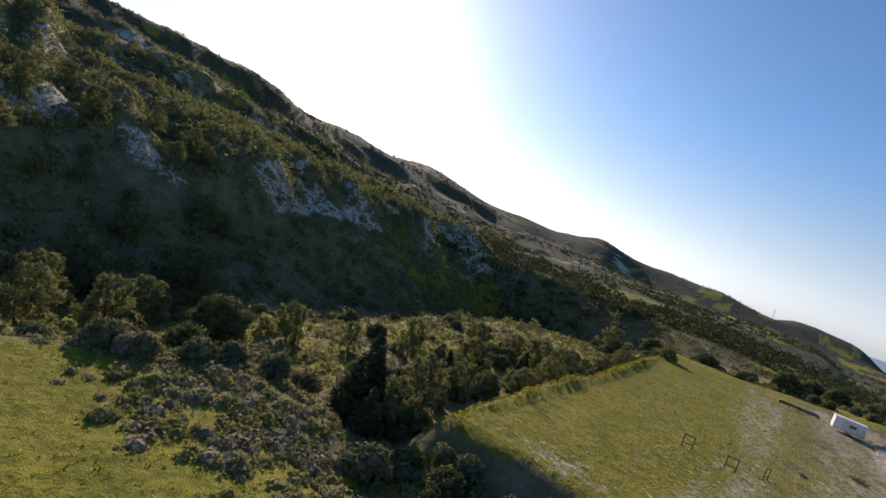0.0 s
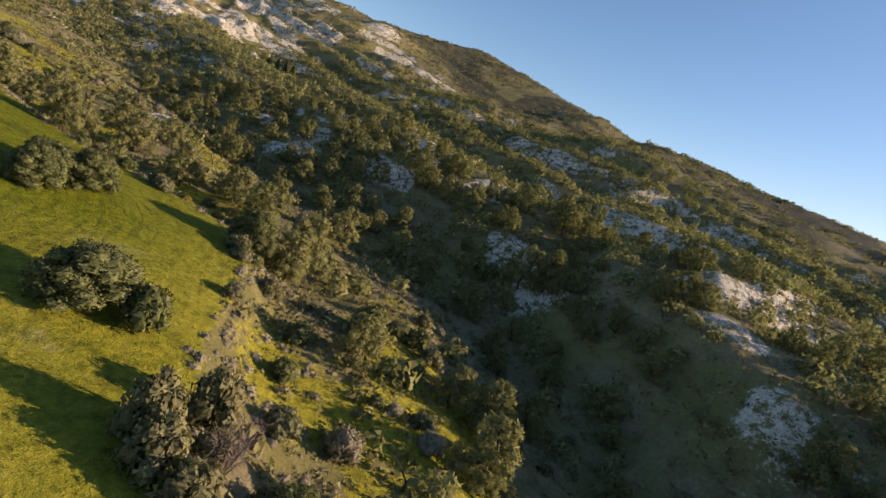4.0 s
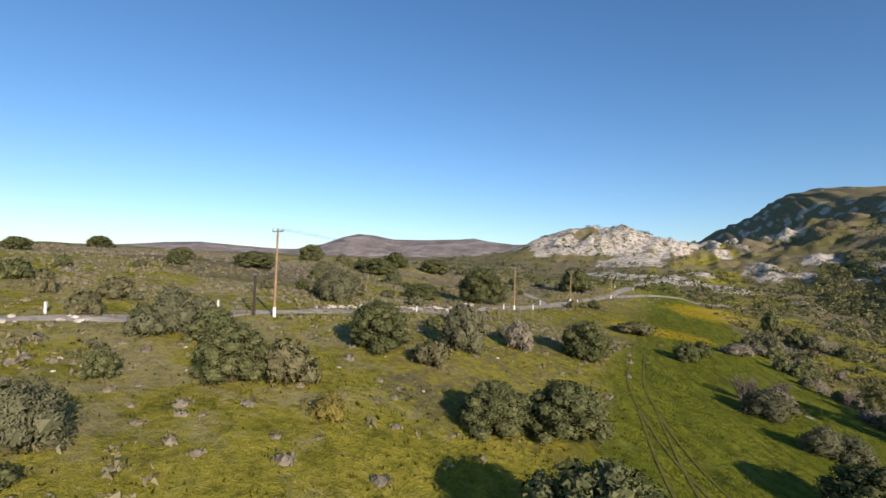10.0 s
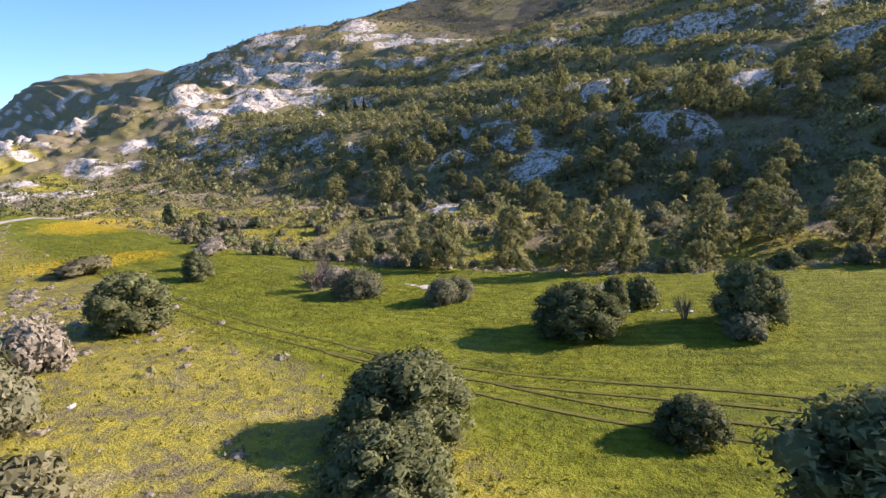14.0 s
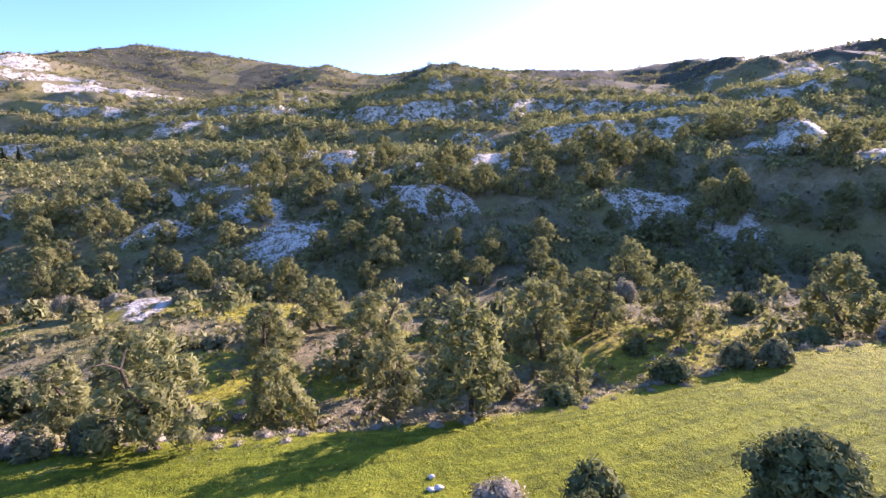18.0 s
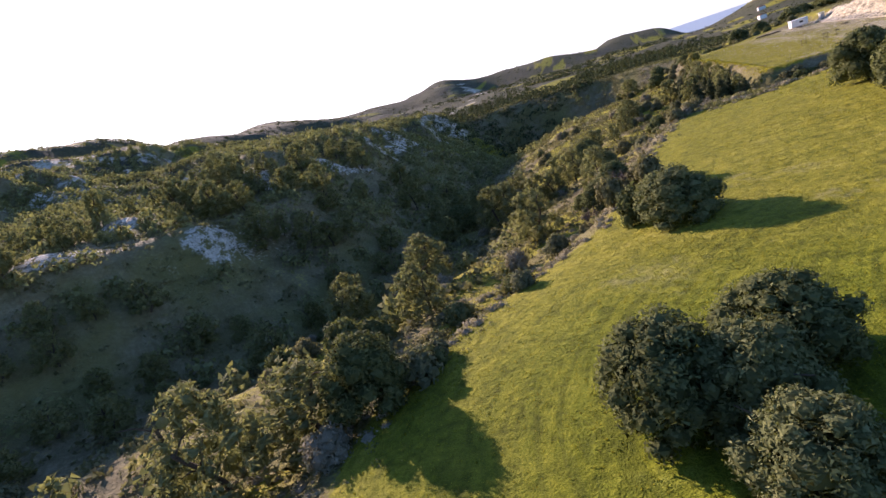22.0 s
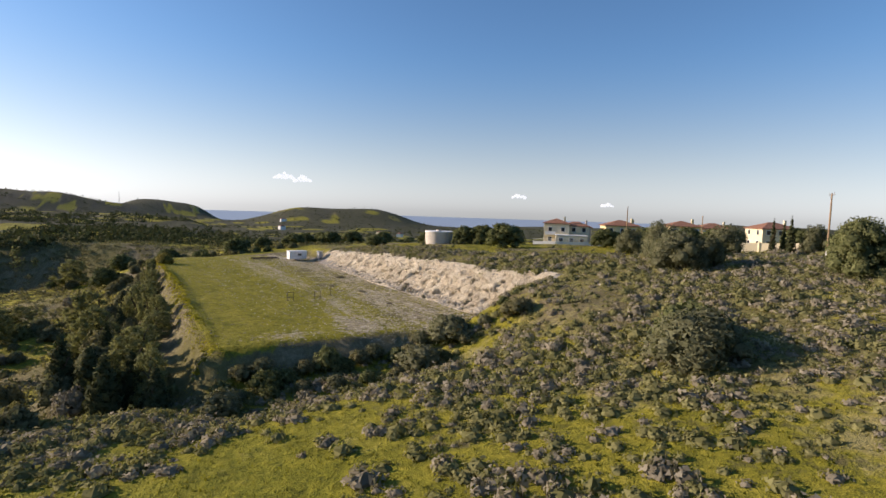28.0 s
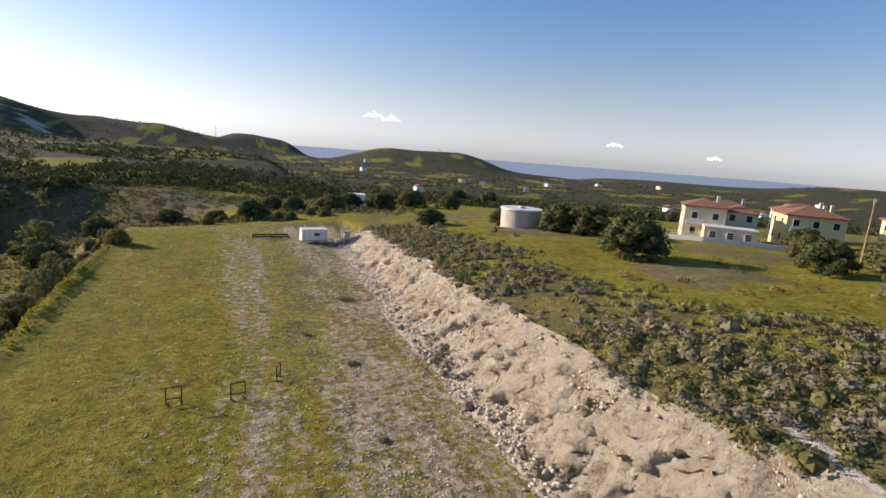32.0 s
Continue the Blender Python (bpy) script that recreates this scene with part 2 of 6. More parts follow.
def foliage(name, dark, light, glow=0.22, tip=None):
    """Leaves: colour varies leaf by leaf and plant by plant, and some light passes through."""
    # pulls the leaf colours towards grey, standing in for the haze's veil
    def hazed(c):
        grey = 0.4 * c[0] + 0.5 * c[1] + 0.1 * c[2]
        return tuple(v * 0.86 + grey * 0.14 * w for v, w in zip(c, (1.08, 0.98, 1.0)))
    if name != "grass_blades":
        dark, light, tip = hazed(dark), hazed(light), (hazed(tip) if tip else None)
    n = Nodes(name, 0.9, 0.04)
    per_leaf, per_plant, patch = n.island(), n.random(), n.noise(0.7, 3)
    v = n.math("ADD", n.math("MULTIPLY", per_leaf, 0.5), n.math("ADD", n.math("MULTIPLY", per_plant, 0.2), n.math("MULTIPLY", patch, 0.3)))
    stops = [(0.2, dark), (0.72, light)] + ([(0.93, tip)] if tip else [])
    c = n.ramp(v, stops)
    n.colour(c)
    through = n.add("BsdfTranslucent")
    n.put(through.inputs["Color"], n.mix(0.5, c, (light[0] * 1.7, light[1] * 1.8, light[2], 1)))
    both = n.add("MixShader")
    both.inputs[0].default_value = glow
    n.t.links.new(n.bsdf.outputs[0], both.inputs[1])
    n.t.links.new(through.outputs[0], both.inputs[2])
    n.t.links.new(both.outputs[0], n.t.nodes["Material Output"].inputs["Surface"])
    return n.mat


CAROB = foliage("carob_leaves", (0.050, 0.060, 0.018), (0.165, 0.180, 0.060), 0.2, (0.24, 0.235, 0.095))
PINE = foliage("pine_needles", (0.100, 0.106, 0.036), (0.240, 0.238, 0.084), 0.32, (0.31, 0.29, 0.12))
OLIVE = foliage("olive_leaves", (0.075, 0.082, 0.036), (0.190, 0.190, 0.092), 0.22, (0.26, 0.245, 0.13))
JUNIPER = foliage("juniper_leaves", (0.028, 0.036, 0.014), (0.085, 0.095, 0.035), 0.12)
HEATH = foliage("heath", (0.165, 0.143, 0.092), (0.320, 0.282, 0.190), 0.22, (0.40, 0.36, 0.24))
STRAW = foliage("dry_grass", (0.22, 0.19, 0.09), (0.40, 0.35, 0.19), 0.35, (0.50, 0.45, 0.28))
HERB = foliage("herb_leaves", (0.110, 0.112, 0.034), (0.265, 0.250, 0.085), 0.25, (0.33, 0.29, 0.12))
SCRUB = foliage("scrub_leaves", (0.085, 0.083, 0.034), (0.230, 0.210, 0.090), 0.22, (0.30, 0.25, 0.09))
GRASS = foliage("grass_blades", (0.152, 0.155, 0.014), (0.292, 0.256, 0.030), 0.45, (0.38, 0.31, 0.09))
GORSE = foliage("yellow_gorse", (0.10, 0.095, 0.02), (0.26, 0.21, 0.03), 0.2, (0.46, 0.34, 0.02))
BARK = plain("bark", (0.11, 0.085, 0.060), 0.3, 6, 0.95, 0.1, 0, 0.6)
TWIG = plain("dry_twigs", (0.17, 0.135, 0.115), 0.25, 5, 0.95, 0.1)
TIMBER = plain("weathered_timber", (0.34, 0.23, 0.13), 0.22, 4, 0.85, 0.2, 0, 0.3)
DARK_TIMBER = plain("dark_timber", (0.060, 0.048, 0.036), 0.25, 5, 0.85, 0.2, 0, 0.3)
STEEL = plain("galvanised_steel", (0.42, 0.42, 0.41), 0.12, 7, 0.45, 0.5, 0.7)
WHITE = plain("white_paint", (0.76, 0.75, 0.71), 0.06, 1.5, 0.5, 0.4)
CREAM = plain("cream_render", (0.74, 0.64, 0.43), 0.07, 0.8, 0.85, 0.2, 0, 0.1)
YELLOW = plain("yellow_render", (0.78, 0.64, 0.34), 0.07, 0.8, 0.85, 0.2, 0, 0.1)
GREY_RENDER = plain("grey_render", (0.46, 0.43, 0.39), 0.10, 0.9, 0.9, 0.2, 0, 0.1)
CONCRETE = plain("concrete", (0.60, 0.545, 0.45), 0.14, 0.7, 0.9, 0.2, 0, 0.2)
TILE = plain("roof_tiles", (0.33, 0.165, 0.10), 0.30, 2.4, 0.85, 0.2, 0, 0.5)
CHALK = plain("chalk", (0.60, 0.545, 0.45), 0.22, 1.1, 0.95, 0.1, 0, 0.9)
ROAD = plain("worn_road", (0.42, 0.375, 0.295), 0.30, 0.5, 0.95, 0.15, 0, 0.4)
RUT = plain("trodden_crop", (0.135, 0.125, 0.028), 0.3, 1.5, 0.95, 0.1)
RUBBER = plain("rubber", (0.02, 0.02, 0.02), 0.1, 5, 0.8, 0.3)
GLASS = plain("window_glass", (0.035, 0.042, 0.050), 0.1, 1.0, 0.08, 0.6)
PORCELAIN = plain("insulator", (0.25, 0.20, 0.17), 0.1, 4, 0.3, 0.5)
# the sea's base colour is paled to stand in for haze over it
SEA = Nodes("sea", 0.6, 0.3).colour((0.30, 0.37, 0.44, 1))
def make_cloud():
    n = Nodes("cloud", 1.0, 0.0)
    # added glow keeps the clouds white, as their near side faces away from the sun
    n.bsdf.inputs["Emission Color"].default_value, n.bsdf.inputs["Emission Strength"].default_value = (0.80, 0.86, 0.94, 1), 0.75
    return n.colour((0.3, 0.3, 0.3, 1))


CLOUD = make_cloud()

# ---------------------------------------------------------------- the lie of the land
# y runs along the levelled platform towards the sea, x towards the village, z = 0 is one metre over the platform.
_lattice = np.random.RandomState(7).rand(256, 256)


def soft_noise(x, y, size, shift=0):
    """Smooth value noise in 0..1 with features about `size` metres across."""
    u, v = np.asarray(x, float) / size + shift * 17.3, np.asarray(y, float) / size + shift * 31.7
    i, j = np.floor(u).astype(int), np.floor(v).astype(int)
    a, b = u - i, v - j
    a, b = a * a * (3 - 2 * a), b * b * (3 - 2 * b)
    c = lambda di, dj: _lattice[(i + di) % 256, (j + dj) % 256]
    return (c(0, 0) * (1 - a) + c(1, 0) * a) * (1 - b) + (c(0, 1) * (1 - a) + c(1, 1) * a) * b


def layers(x, y, size, n=4, shift=0, ridged=False):
    total, weight = 0.0, 0.0
    for o in range(n):
        v = soft_noise(x, y, size / 2**o, shift + o)
        total, weight = total + (1 - abs(2 * v - 1) if ridged else v) * 0.5**o, weight + 0.5**o
    return total / weight


def step(a, b, v):
    t = np.clip((np.asarray(v, float) - a) / (b - a), 0, 1)
    return t * t * (3 - 2 * t)


def along(ys, values, y):
    """A smooth curve through values at the stations ys."""
    ys, values, y = np.array(ys, float), np.array(values, float), np.clip(y, ys[0], ys[-1])
    slope = np.gradient(values, ys)
    i = np.clip(np.searchsorted(ys, y) - 1, 0, len(ys) - 2)
    h = ys[i + 1] - ys[i]
    t = (y - ys[i]) / h
    return ((1 + 2 * t) * (1 - t) ** 2 * values[i] + t * (1 - t) ** 2 * h * slope[i]
            + t * t * (3 - 2 * t) * values[i + 1] + t * t * (t - 1) * h * slope[i + 1])


def section(x, knots, heights):
    """A cross-section: smooth heights through knots that may differ from place to place."""
    n = len(knots)
    rise = [(heights[i + 1] - heights[i]) / (knots[i + 1] - knots[i]) for i in range(n - 1)]
    slope = [rise[0]]
    for i in range(1, n - 1):
        a, b = rise[i - 1], rise[i]
        slope.append(np.where(a * b > 0, 2 * a * b / np.where(a + b == 0, 1e-9, a + b), 0))
    slope.append(rise[-1])
    z = np.where(x < knots[0], heights[0], heights[-1]) + 0.0 * x
    for i in range(n - 1):
        h = knots[i + 1] - knots[i]
        t = np.clip((x - knots[i]) / h, 0, 1)
        piece = ((1 + 2 * t) * (1 - t) ** 2 * heights[i] + t * (1 - t) ** 2 * h * slope[i]
                 + t * t * (3 - 2 * t) * heights[i + 1] + t * t * (t - 1) * h * slope[i + 1])
        z = np.where((x >= knots[i]) & (x < knots[i + 1]), piece, z)
    return z


STATION = [-420, -330, -260, -200, -160, -125, -95, -70, -45, -20, 20, 60, 120, 250, 500]
edge_x = lambda y: along(STATION, [-8, -14, -27, -33, -43.5, -61, -46.5, -40.5, -33, -25, -21, -22, -30, -42, -80], y)
edge_z = lambda y: along(STATION, [14, 9.5, 4, 0, -1.6, -3.0, -3.0, -2.8, -2.8, -4, -5, -5, -7, -18, -34], y)
floor_x = lambda y: along(STATION, [-60, -66, -78, -86, -98, -104, -98, -86, -78, -82, -88, -92, -97, -102, -150], y)
floor_z = lambda y: along(STATION, [11, 4, -2.0, -5, -7, -9.0, -13.5, -18, -18.5, -19, -19.5, -21, -25, -32, -42], y)
ridge_x = lambda y: along([-700, -420, -260, -100, 60, 240, 330, 500, 800], [-520, -500, -520, -520, -500, -495, -560, -640, -800], y)
ridge_z = lambda y: along([-1400, -700, -420, -260, -100, 60, 240, 330, 500, 800, 1300], [120, 154, 125, 92, 76, 72, 80, 74, 70, 66, 48], y)
near_z = lambda y: along(STATION, [15, 10.5, 5.2, 2.8, 1.4, 0.6, -0.2, -0.4, -2.0, -3.6, -4.0, -3.4, -4.0, -16, -33], y)
slope_z = lambda y: along(STATION, [16, 12, 8, 7.2, 7.6, 5.8, 4.5, 3.4, 1.8, 1.0, 0.2, -0.8, -2.2, -13, -31], y)
road_z = lambda y: along(STATION, [16, 12.4, 9, 10.0, 10.6, 9.3, 8.0, 7.2, 7.0, 6.4, 5.0, 2.4, -1, -12, -30], y)
brow_z = lambda y: along(STATION, [19, 16.5, 15.0, 15.2, 15.3, 13.6, 12.0, 10.5, 9, 7.2, 5.6, 3.6, -1, -12, -29], y)
back_z = lambda y: along(STATION, [22, 20, 19.0, 18.8, 18.2, 16.6, 14.6, 12.8, 10.5, 7, 4.6, 2.4, -3, -13, -29], y)
PLATFORM_Z = -0.95
OUTCROPS = [(-125, -184, 8, 1.5), (-73, -211, 9, 3.5), (-108, -208, 9, 2), (-131, -133, 10, 3), (-195, -150, 15, 5), (-147, -247, 14, 3), (-121, -222, 8, 3), (-136, -89, 7, 3),
            (-81, -76, 8, 3), (-149, -63, 9, 3), (-117, -73, 7, 3), (-138, -24, 9, 3), (-231, 0, 10, 3), (-150, -101, 8, 3), (-122, -6, 7, 3), (-125, -122, 7, 3),
            (-300, -50, 17, 3), (-277, 110, 10, 3), (-159, 62, 5, 2), (-109, -238, 8, 3), (-140, -346, 7, 8), (-56, -320, 9, 4), (-94, -372, 13, 4),
            (-165, -215, 12, 2), (-90, -330, 12, 4), (-56, -395, 12, 4), (-79, -408, 12, 4), (-111, -400, 12, 4), (-30, -372, 7, 3), (-140, -410, 13, 4)]


def bank_x(y):
    """The foot of the cut bank beside the platform."""
    return 23.6 + 1.1 * (soft_noise(y, 0 * y, 13, 3) - 0.5) + 1.5 * (layers(y, 0 * y, 4.5, 3, 9) - 0.5) + 1.0 * step(40, 60, y) + 1.6 * step(-14, -29, y)


def platform_mask(x, y):
    front = -27.8 + 3.2 * layers(x, 0 * x, 9, 3, 5) - 1.0 * step(14, 24, x)
    west = -15.0 + 1.6 * soft_noise(0 * y, y, 15, 6) - 1.5 * step(20, 60, y)
    return step(-3.6, 0.0, x - west + 1.2 * (layers(x, y, 5, 2, 8) - 0.5)) * step(-4.0, 0.0, y - front + 1.6 * (layers(x, y, 4, 2, 8) - 0.5)) * (1 - step(74, 84, y)) * (1 - step(1.3, 2.6, x - bank_x(y)))


def ground(x, y):
    x, y = np.asarray(x, float), np.asarray(y, float)
    xe, ze, xf, zf = edge_x(y), edge_z(y), floor_x(y), floor_z(y)
    u = xf - x
    rr, rz = ridge_x(y), ridge_z(y)
    north = step(-30, 20, y)
    south = 1 - step(-135, -90, y)
    white_end = 1 - step(-340, -280, y)
    knots = [rr - 1200, rr - 500, rr, xf - 300, xf - 200, xf - 105, xf - 45, xf, 0.55 * xf + 0.45 * xe, xe - 7, xe, -18 + 0 * x, 10 + 0 * x, 34 + 0 * x,
             72 + 0 * x, 150 + 0 * x, 420 + 0 * x, 1500 + 0 * x]
    far = 40 * step(380, 640, -y)
    heights = [0.2 * rz - 20, 0.8 * rz, rz, zf + 64 + 6 * (1 - north) + far, zf + 49 + 2 * (1 - north) + far, zf + 36 - 8 * south - 9 * white_end + 0.6 * far, zf + 25 - 10 * south - 6 * white_end + 0.2 * far, zf, zf + 0.52 * (ze - zf) - 0.6, ze - 3.4 * step(-330, -200, y), ze,
               near_z(y), slope_z(y), road_z(y), brow_z(y), back_z(y), back_z(y) - 8, back_z(y) - 16]
    z = section(x, knots, heights)
    # ribs and ravines down the far side of the gully
    hill = step(2, 60, u)
    rib = layers(0.35 * x + 40, y + 0.22 * x, 46, 3, 2, ridged=True) - 0.55
    z = z + hill * (1 - 0.6 * step(150, 320, u)) * 11 * rib
    fold = layers(0.25 * x, y - 0.25 * x, 190, 2, 9, ridged=True) - 0.6
    # benches: steep faces with flatter ground between them
    pitch = 10 + 13 * north
    phase = (z - zf) / pitch + 1.1 * layers(x, y, 70, 2, 13)
    part_of = phase - np.floor(phase)
    z = z + hill * (1 - step(300, 420, u)) * 0.85 * pitch * (step(0.22, 0.78, part_of) - part_of)
    z = z + step(110, 260, u) * (1 - step(330, 560, u)) * 34 * (fold + 0.1)
    z = z + step(-5, 25, u) * 3.0 * (layers(x, y, 17, 3, 4) - 0.5)
    # slope below the fields
    lip = step(0, 8, xe - x) * (1 - step(-6, 20, u))
    z = z + lip * 3.4 * (layers(x, y, 15, 3, 11) - 0.5)
    # gentle unevenness of the fields and the scrub slope
    z = z + step(-4, 4, x - xe) * (0.5 * (layers(x, y, 22, 2, 14) - 0.5) + step(-12, 25, x) * 1.1 * (layers(x, y, 12, 3, 15) - 0.5))
    # the terrace wall between the field and the slope above it
    wall_x = -16 + 7 * soft_noise(0 * y, y, 40, 21)
    z = z + 0.9 * step(-0.8, 0.8, x - wall_x) * step(-150, -135, -abs(y + 110) - 30) * (1 - step(0, 18, x - wall_x)) * step(-112, -104, y) * (1 - step(-84, -78, y))
    # a small side ravine before the platform
    z = z - 2.6 * np.exp(-(((y + 28) / 4.5) ** 2)) * (1 - step(-14, -2, x)) * step(-75, -45, x)
    # the ground drops away before the platform's front
    dip = step(-46, -35, y) * (1 - step(-27, -24, y)) * step(-22, -12, x) * (1 - step(4, 20, x))
    z = z * (1 - dip) + (-3.4 + 0.06 * x + 0.7 * (layers(x, y, 7, 3, 16) - 0.5)) * dip
    # the plateau across the gully's bend, with a steep scrubby face towards the platform
    d = y - along([-330, -260, -200, -90, -30, 20, 80], [70, 130, 190, 205, 190, 175, 170], x)
    z = z - 15 * np.exp(-(((d + 52) / 26) ** 2)) * step(-150, -95, x) * (1 - step(-25, 20, x))
    face = step(-30, 2, d + 9 * (layers(x, y, 40, 3, 18) - 0.5)) * step(-320, -230, x) * (1 - step(20, 75, x)) * (1 - step(330, 620, d))
    z = z * (1 - face) + (along([-330, -200, -90, -30, 20, 80], [12, -1, -5, -6, -9, -12], x) + 0.02 * d + 5 * (layers(x, y, 55, 3, 19) - 0.5)) * face
    # outcrops of chalk standing out of the slopes
    for ox, oy, size, tall in OUTCROPS:
        d = np.hypot(x - ox, (y - oy) * 0.85) / size
        z = z + 0.65 * tall * np.exp(-(d**2) * 2.2) * (0.7 + 0.6 * soft_noise(x, y, 5, 81))
    # white rock ridge to the south
    white = np.exp(-(((x + 90) / 130) ** 2 + ((y + 520) / 120) ** 2))
    z = z + white * 24 * (0.3 + layers(x, y, 60, 4, 5, ridged=True)) + white * 15 * (layers(x, y, 17, 3, 6, ridged=True) - 0.5)
    crag = np.exp(-(((x - 32) / 46) ** 2 + ((y + 452) / 34) ** 2))
    z = z + crag * 20 * (0.45 + 0.9 * layers(x, y, 30, 4, 7, ridged=True))
    # the levelled platform with its grassy lip, and the bank cut into the slope
    m = platform_mask(x, y)
    lipw = np.exp(-((x + 15.2 + 1.5 * step(20, 60, y)) / 1.3) ** 2) * step(-26, -20, y) * (1 - step(60, 66, y))
    flat = PLATFORM_Z + 0.16 * (layers(x, y, 9, 3, 31) - 0.5) - 0.004 * (y - 10) + lipw * 0.9
    z = z * (1 - m) + flat * m
    # the coast: the land falls to the sea, with hills before it
    r = np.hypot(x, y)
    az = np.degrees(np.arctan2(x, y))
    fall = step(500, 1400, r) * step(-48, -24, az) * (1 - step(85, 120, az))
    z = z * (1 - fall) + (-34 - 12 * step(1300, 2100, r)) * fall
    # rolling hills before the sea
    z = z + fall * (1 - step(1500, 2000, r)) * 20 * (layers(x, y, 420, 4, 41) - 0.55)
    for a, d, w, s, top in ((-13, 1500, 13, 260, 76), (2.0, 1750, 4.2, 200, 60), (20, 1500, 8.0, 240, 46), (13, 1550, 3.6, 200, 8), (47, 1900, 8, 260, 16), (66, 1700, 12, 300, 44), (-24, 1250, 7, 260, 62), (-37, 1200, 8, 260, 46)):
        z = z + top * np.exp(-((az - a) / w) ** 4) * np.exp(-((r - d) / s) ** 2) * (0.8 + 0.3 * layers(x, y, 160, 3, 51))
    # mountains far to the south
    for a, d, w, s, top in ((149, 2700, 5, 420, 120), (159, 2700, 7, 420, 185), (172, 2400, 9, 380, 165), (136, 3000, 14, 500, 92), (118, 3000, 16, 500, 40), (-172, 1500, 14, 420, 100)):
        z = z + top * np.exp(-(((az - a + 180) % 360 - 180) / w) ** 2) * np.exp(-((r - d) / s) ** 2) * (0.62 + 0.62 * layers(x, y, 420, 5, 61))
    return z


def bank_lift(x, y):
    """About how high the face of the cut bank stands at a place on it."""
    bx = bank_x(y)
    v = np.clip((x - bx + 3.7) / 6.6, 0, 1)
    z0, z1 = ground(bx - 4.3, y), ground(bx + 3.4, y)
    return z0 + (z1 - z0) * (0.30 * v + 0.70 * step(0.30, 1.05, v)) + 0.28


def off_line(x, y, pts):
    """Distance from a line of points."""
    best = np.full(np.shape(x), 1e9)
    for (ax, ay), (bx, by) in zip(pts, pts[1:]):
        dx, dy = bx - ax, by - ay
        t = np.clip(((x - ax) * dx + (y - ay) * dy) / (dx * dx + dy * dy), 0, 1)
        best = np.minimum(best, np.hypot(x - ax - t * dx, y - ay - t * dy))
    return best


HILL_TRACK = [(-108, -285), (-116, -263), (-126, -248), (-133, -228), (-143, -210), (-149, -190), (-157, -172), (-176, -160), (-190, -150), (-203, -136), (-214, -118)]
FOOTPATH = [(31.5, -19.9), (29.6, -24.7), (28.4, -28.0), (28.9, -30.1), (28.5, -32.7), (27.1, -36.9), (26.8, -39.5), (26.6, -42.9), (26.4, -44.4)]
CHALK_STRIPS = [[(-18.5, -106), (-19.1, -115), (-19.5, -121), (-18.7, -129), (-16.9, -134)], [(-25.5, -187), (-27, -182.5), (-28, -176), (-29.3, -172)]]
def graded(lo, hi, core_lo, core_hi, fine, growth, special=()):
    """Grid lines: even in the core, wider and wider outside it, finer still in the special stretches."""
    v, out = core_lo, []
    while v < core_hi:
        out.append(v)
        v += next((s for a, b, s in special if a <= v < b), fine)
    d = fine
    while v < hi:
        out.append(v)
        d *= growth
        v += d
    out.append(hi)
    v, d, left = core_lo, fine, []
    while v > lo:
        d *= growth
        v -= d
        left.append(max(v, lo))
    return np.array(left[::-1] + out)


def field_mask(x, y):
    """Where crop or meadow grass grows: 1 on the terraces, 0 on scrub slopes."""
    terrace = step(-3, 2, x - edge_x(y)) * (1 - step(-6, 6, x - (-12 + 10 * soft_noise(0 * y, y, 45, 22)))) * (1 - step(-46, -34, y + 0.35 * np.clip(-20 - x, -12, 12)))
    meadow = step(-20, -10, x) * (0.20 + 0.25 * step(-85, -60, y) + 0.34 * (1 - step(6, 26, x)) + 0.62 * step(0.42, 0.62, layers(x, y, 26, 3, 23))) * step(-340, -300, y) * (1 - 0.2 * step(-72, -56, y) * step(-14, -4, x))
    slope = (0.25 + 0.5 * step(0.4, 0.6, layers(x, y, 13, 3, 30))) * step(-2, 10, edge_x(y) - x) * (1 - step(-30, 10, floor_x(y) - x)) + 0.3 * step(0.5, 0.65, layers(x, y, 30, 3, 26)) * (x < edge_x(y))
    lower = 0.8 * step(-30, -20, y) * step(0.35, 0.5, layers(x, y, 20, 3, 24)) * np.maximum(step(-16, -12, x), step(70, 84, y))
    hills = 0.7 * step(0.64, 0.72, layers(x, y, 90, 3, 25)) * step(170, 260, y) * step(-330, -230, x) * (1 - step(500, 800, np.hypot(x, y)))
    hills = np.maximum(hills, 0.75 * step(84, 96, y) * (1 - step(150, 190, y)) * step(-70, -50, x) * (1 - step(60, 90, x)) * step(0.34, 0.5, layers(x, y, 16, 3, 33)))
    lower = lower * (1 - 0.55 * (1 - step(8, 22, x - bank_x(y))) * step(-40, -30, y) * (x > 20) * (1 - step(58, 66, y)))
    return np.clip(np.maximum(np.maximum(terrace, meadow), np.maximum(lower, slope)) + hills, 0, 1)


